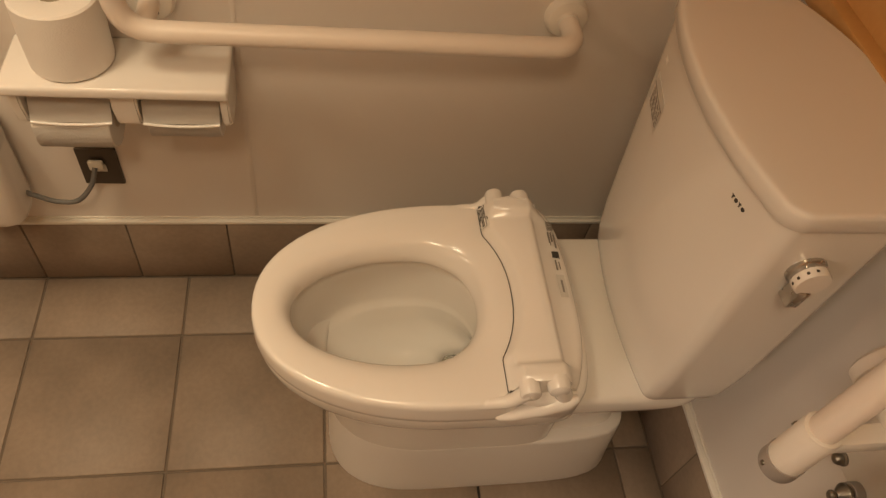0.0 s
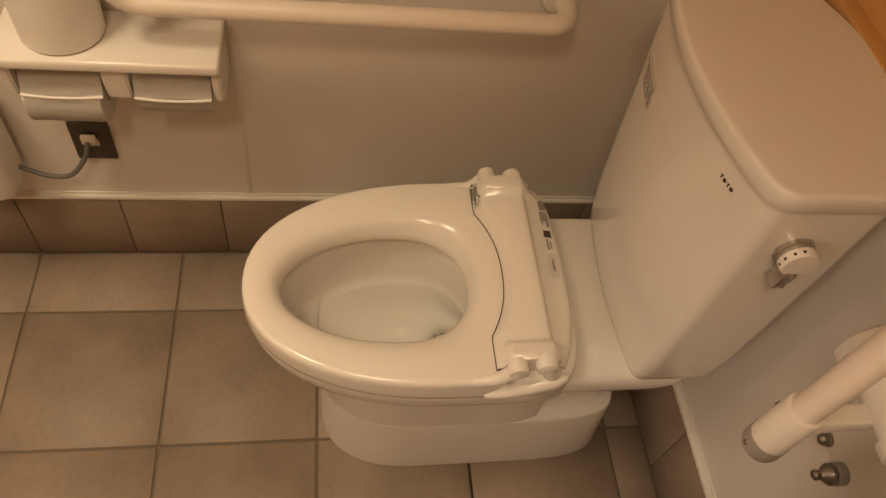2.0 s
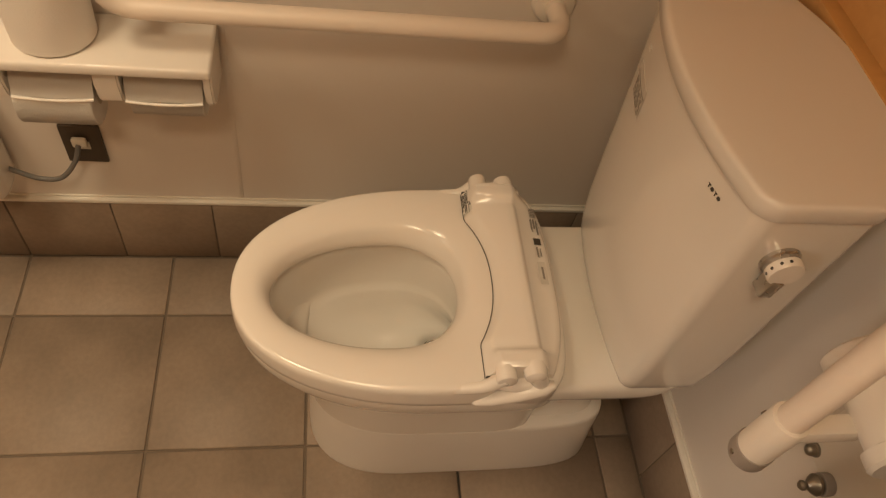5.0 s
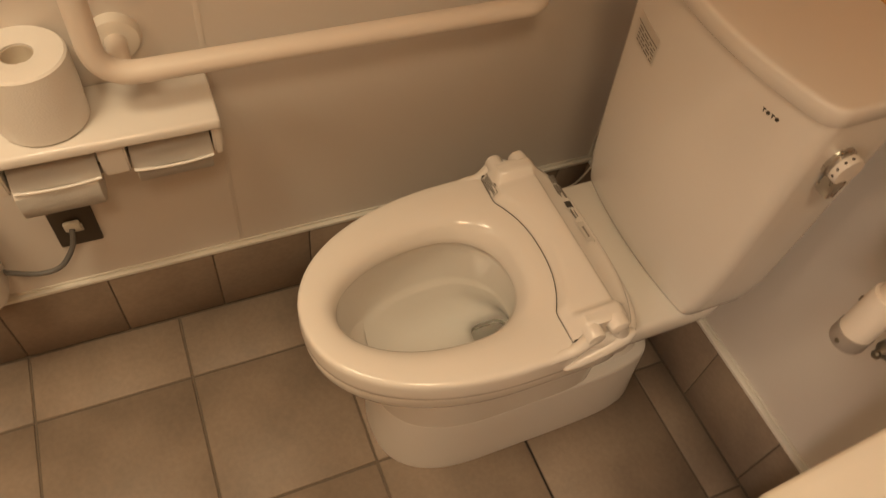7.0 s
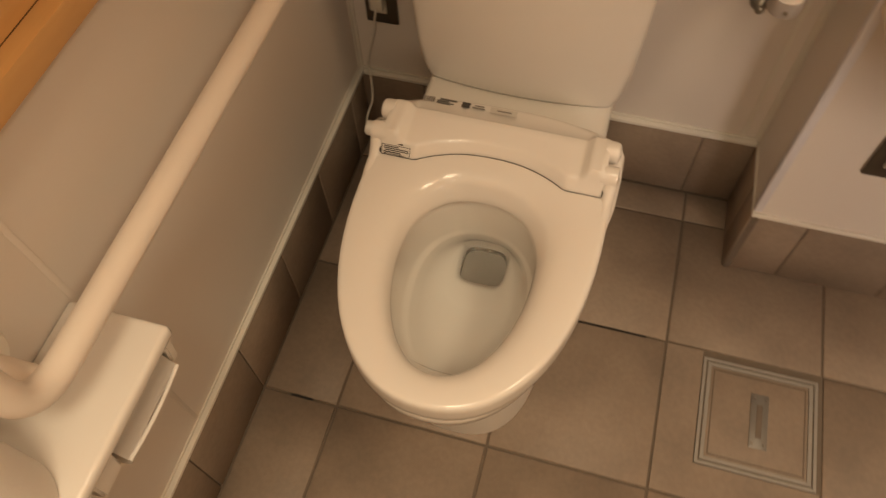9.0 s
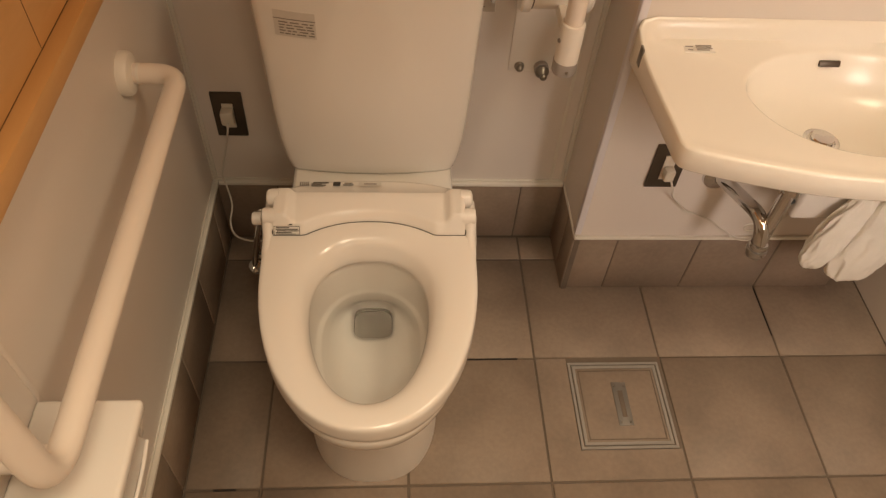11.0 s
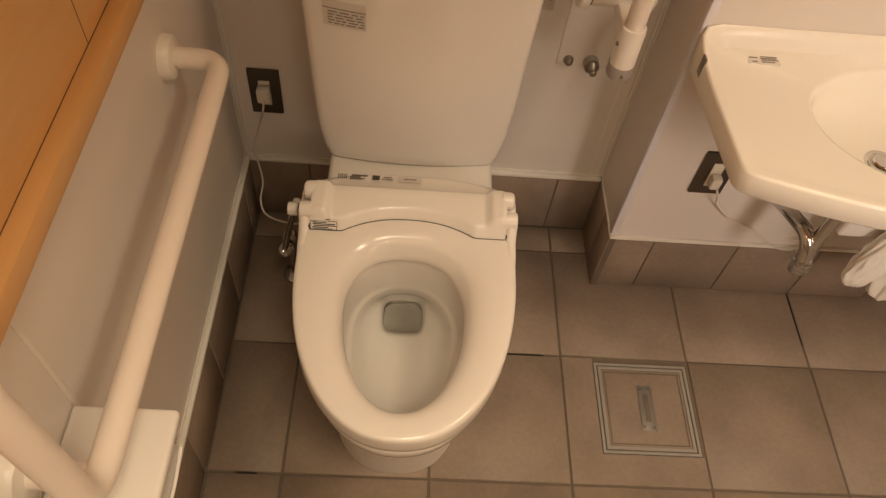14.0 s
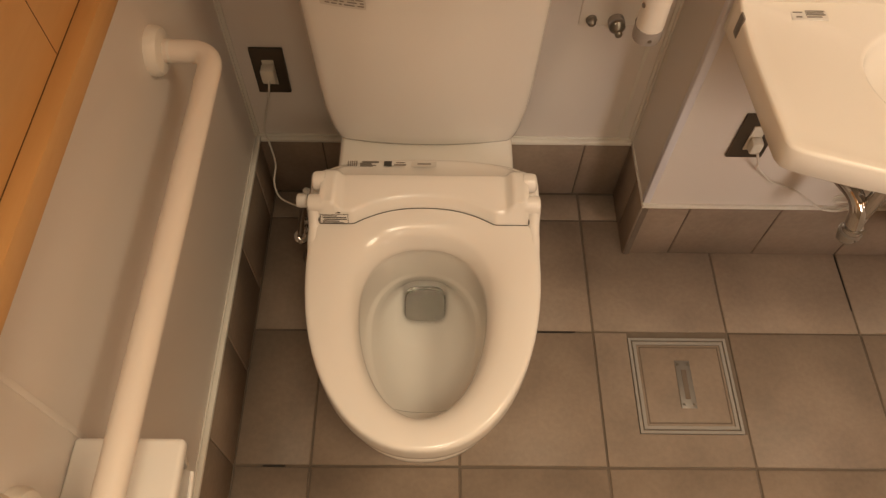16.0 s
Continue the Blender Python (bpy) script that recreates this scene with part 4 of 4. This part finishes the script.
def hanging_cloth():
    """Two limp lobes of a rag over a rail under the basin."""
    ob = thing("cleaning_rag", (1.21, 0.07, 0.50), "worn white cloth rag hanging under the basin", "rag")

    def lobe(name, path, widths, depth, seed):
        rings = []
        pts = smooth_curve(path, 14)
        m = 72
        for i, p in enumerate(pts):
            t = i / (len(pts) - 1)
            k = t * (len(widths) - 1)
            j = min(int(k), len(widths) - 2)
            w = widths[j] + (widths[j + 1] - widths[j]) * (k - j)
            ring = []
            for a in range(m):
                g = 2 * math.pi * a / m
                around = Vector((math.cos(g) * 1.3 + seed, math.sin(g) * 1.3, t * 2.2))
                crease = 1 - abs(noise.noise(around * 1.9)) * 2.0
                small = noise.noise(around * 5.0 + Vector((3, 1, 2)))
                fold = 1 + 0.16 * (crease - 0.55) + 0.06 * small + 0.08 * math.sin(5 * g + seed + 3 * t) * (1 - t * 0.6)
                sag = Vector((0.006 * noise.noise(Vector((t * 4, seed, 0))), 0, 0.010 * noise.noise(around * 1.5)))
                ring.append(p + sag + Vector((math.cos(g) * w * fold, math.sin(g) * depth * fold * (w / max(widths)), 0)))
            rings.append(ring)
        part(name, loft(rings, True, True), CLOTH, ob, angle=80)
    lobe("fold", [(1.200, 0.070, 0.490), (1.192, 0.062, 0.44), (1.170, 0.054, 0.37), (1.160, 0.050, 0.310), (1.161, 0.050, 0.282)], (0.022, 0.032, 0.042, 0.041, 0.030, 0.009), 0.022, 0.7)
    lobe("fold", [(1.270, 0.060, 0.500), (1.267, 0.050, 0.43), (1.256, 0.044, 0.35), (1.250, 0.044, 0.280), (1.252, 0.044, 0.248)], (0.045, 0.058, 0.062, 0.057, 0.048, 0.015), 0.028, 2.1)
    part("rail", tube([(1.12, 0.068, 0.500), (1.40, 0.068, 0.500)], 0.006, 12), BARW, ob, "thin white towel rail")
    for x in (1.13, 1.385):
        part("rail_post", tube([(x, 0.068, 0.500), (x, 0.068, 0.60)], 0.005, 10), BARW, ob)


hanging_cloth()

# ---- floor hatch ----
HX0, HX1, HY0, HY1 = 0.675, 0.891, -0.230, -0.015


def floor_hatch():
    ob = thing("floor_hatch", (0.787, -0.118, 0), "square floor access hatch with a steel frame and tile inlay", "floor hatch")

    def ring(inset0, inset1, z0, z1, mat, name):
        bm = bmesh.new()
        a, b = inset0, inset1
        for x0, x1, y0, y1 in ((HX0 + a, HX1 - a, HY0 + a, HY0 + b), (HX0 + a, HX1 - a, HY1 - b, HY1 - a), (HX0 + a, HX0 + b, HY0 + b, HY1 - b), (HX1 - b, HX1 - a, HY0 + b, HY1 - b)):
            box(x0, x1, y0, y1, z0, z1, bm=bm)
        part(name, bm, mat, ob)
    ring(0.0, 0.006, -0.004, 0.0035, FRAME, "outer_frame")
    ring(0.006, 0.009, -0.004, 0.0005, GROUT, "gap")
    ring(0.009, 0.016, -0.004, 0.0035, FRAME, "inner_frame")
    part("inlay", box(HX0 + 0.0162, HX1 - 0.0162, HY0 + 0.0162, HY1 - 0.0162, -0.004, 0.002, 0.001), TILE, ob, "brown tile inlay")
    ring(0.021, 0.0235, 0.0022, 0.0030, GROUT, "inner_line")
    pl = part("handle_plate", box(0.769, 0.802, -0.176, -0.068, 0.0022, 0.0042, 0.001), PLATE, ob, "steel handle plate")
    part("slot", box(0.780, 0.791, -0.156, -0.090, 0.0041, 0.0048, 0.0003), GROUT, pl)
    for y in (-0.168, -0.077):
        for x in (0.775, 0.796):
            part("rivet", lathe([(0.003, 0), (0.0025, 0.001), (0, 0.0012)], (x, y, 0.0042), (0, 0, 1), 10), STEEL, pl)


floor_hatch()

# ---- tiles of the floor and the skirting ----
floor = setting("floor", box(X0 - 0.1, X1 + 0.1, Y0 - 0.1, Y1 + 0.1, -0.10, -0.0035), GROUT, "brown stoneware tile floor with dark joints", "floor")
JOINT = 0.0025
TILE_MESHES = {}


def tile_mesh(w, d, h, bevel):
    """A slab from 0 to w, 0 to d, with its top at 0, worn edges."""
    key = (round(w, 3), round(d, 3), round(h, 3))
    if key not in TILE_MESHES:
        b = bevel
        bm = loft([[(0, 0, -h), (w, 0, -h), (w, d, -h), (0, d, -h)], [(0, 0, -b), (w, 0, -b), (w, d, -b), (0, d, -b)], [(b, b, 0), (w - b, b, 0), (w - b, d - b, 0), (b, d - b, 0)]], False, True)
        TILE_MESHES[key] = mesh_of("tile", bm, TILE, Vector(), 60)
    return TILE_MESHES[key]


def lay(parent, m, w, d, h=0.0034, bevel=0.0018):
    ob = new("tile", tile_mesh(w, d, h, bevel))
    ob.parent = parent
    ob.matrix_basis = m
    return ob


random.seed(11)
xs = [SX] + [0.3 * i for i in range(0, 5)] + [X1]
ys = [Y0] + [0.3 * j for j in range(-5, 2)] + [SY]


def lay_floor(x0, x1, y0, y1):
    j = JOINT
    tilt = pose(x0 + j, y0 + j, random.uniform(-0.0004, 0.0004), random.uniform(-0.05, 0.05), random.uniform(-0.05, 0.05), 0)
    lay(floor, tilt, x1 - x0 - 2 * j, y1 - y0 - 2 * j)


for x0, x1 in zip(xs, xs[1:]):
    for y0, y1 in zip(ys, ys[1:]):
        if y0 >= 0.29 and x0 > 0.55 and x0 < 1.1:
            if x0 < 0.65:
                lay_floor(x0, BX0, y0, y1)
            continue
        if abs(x0 - 0.6) < 0.01 and abs(y0 + 0.3) < 0.01:
            # the tile cut in an L round the hatch
            j = JOINT
            ell = [(x0 + j, y0 + j), (x1 - j, y0 + j), (x1 - j, HY0 - 0.001), (HX0 - 0.001, HY0 - 0.001), (HX0 - 0.001, y1 - j), (x0 + j, y1 - j)]
            part("tile", loft([[(x, y, z) for x, y in ell] for z in (-0.0034, 0.0)], False, True), TILE, floor)
            continue
        lay_floor(x0, x1, y0, y1)

# dark sealant where the joints were filled again
for name, b in (("sealant", (0.30, 0.560, -0.0016, 0.0016)), ("sealant", (-0.095, -0.05, -0.3018, -0.2982)), ("sealant", (1.1990, 1.2010, 0.06, 0.204))):
    part(name, box(b[0], b[1], b[2], b[3], -0.0034, -0.0008), SEAL, floor, "black sealant in the joint")


def skirting(name, start, turn, length, cuts, label):
    """A tiled skirting 0.2 m high along a wall; cuts: where the joints stand."""
    m = pose(*start, 0, 0, turn)
    bm = box(0, length, 0, 0.012, 0, SKIRT)
    bm.transform(m)
    ob = setting(name, bm, GROUT, label, "skirting")
    edges = [0] + list(cuts) + [length]
    for a, b in zip(edges, edges[1:]):
        # tile face looks along -y of the skirting's own axes
        lay(ob, m @ pose(a + 0.0018, 0, 0.002, 90, 0, 0), b - a - 0.0036, SKIRT - 0.003, 0.004, 0.0015).location += m.to_3x3() @ Vector((0, -0.004, 0))
    return ob


lab = "brown tile skirting along the foot of the wall"
# west wall: runs towards +y, faces +x
cuts = [v - Y0 for v in [-1.7 + 0.2 * k for k in range(0, 11)] if Y0 + 0.03 < v < Y1 - 0.05]
skirting("baseboard_west", (SX - 0.004, Y0, 0), 90, SY - Y0 + 0.004, cuts, lab)
skirting("baseboard_north", (SX - 0.004, SY + 0.004, 0), 0, BX0 - SX + 0.004, [0.2 * k + 0.144 for k in range(4)], lab)
skirting("baseboard_boxing_side", (BX0, SY + 0.004, 0), -90, SY - BY + 0.012, [0.1], lab)
skirting("baseboard_boxing", (BX0, BY - 0.001, 0), 0, BX1 - BX0, [0.105, 0.305, 0.505], lab)
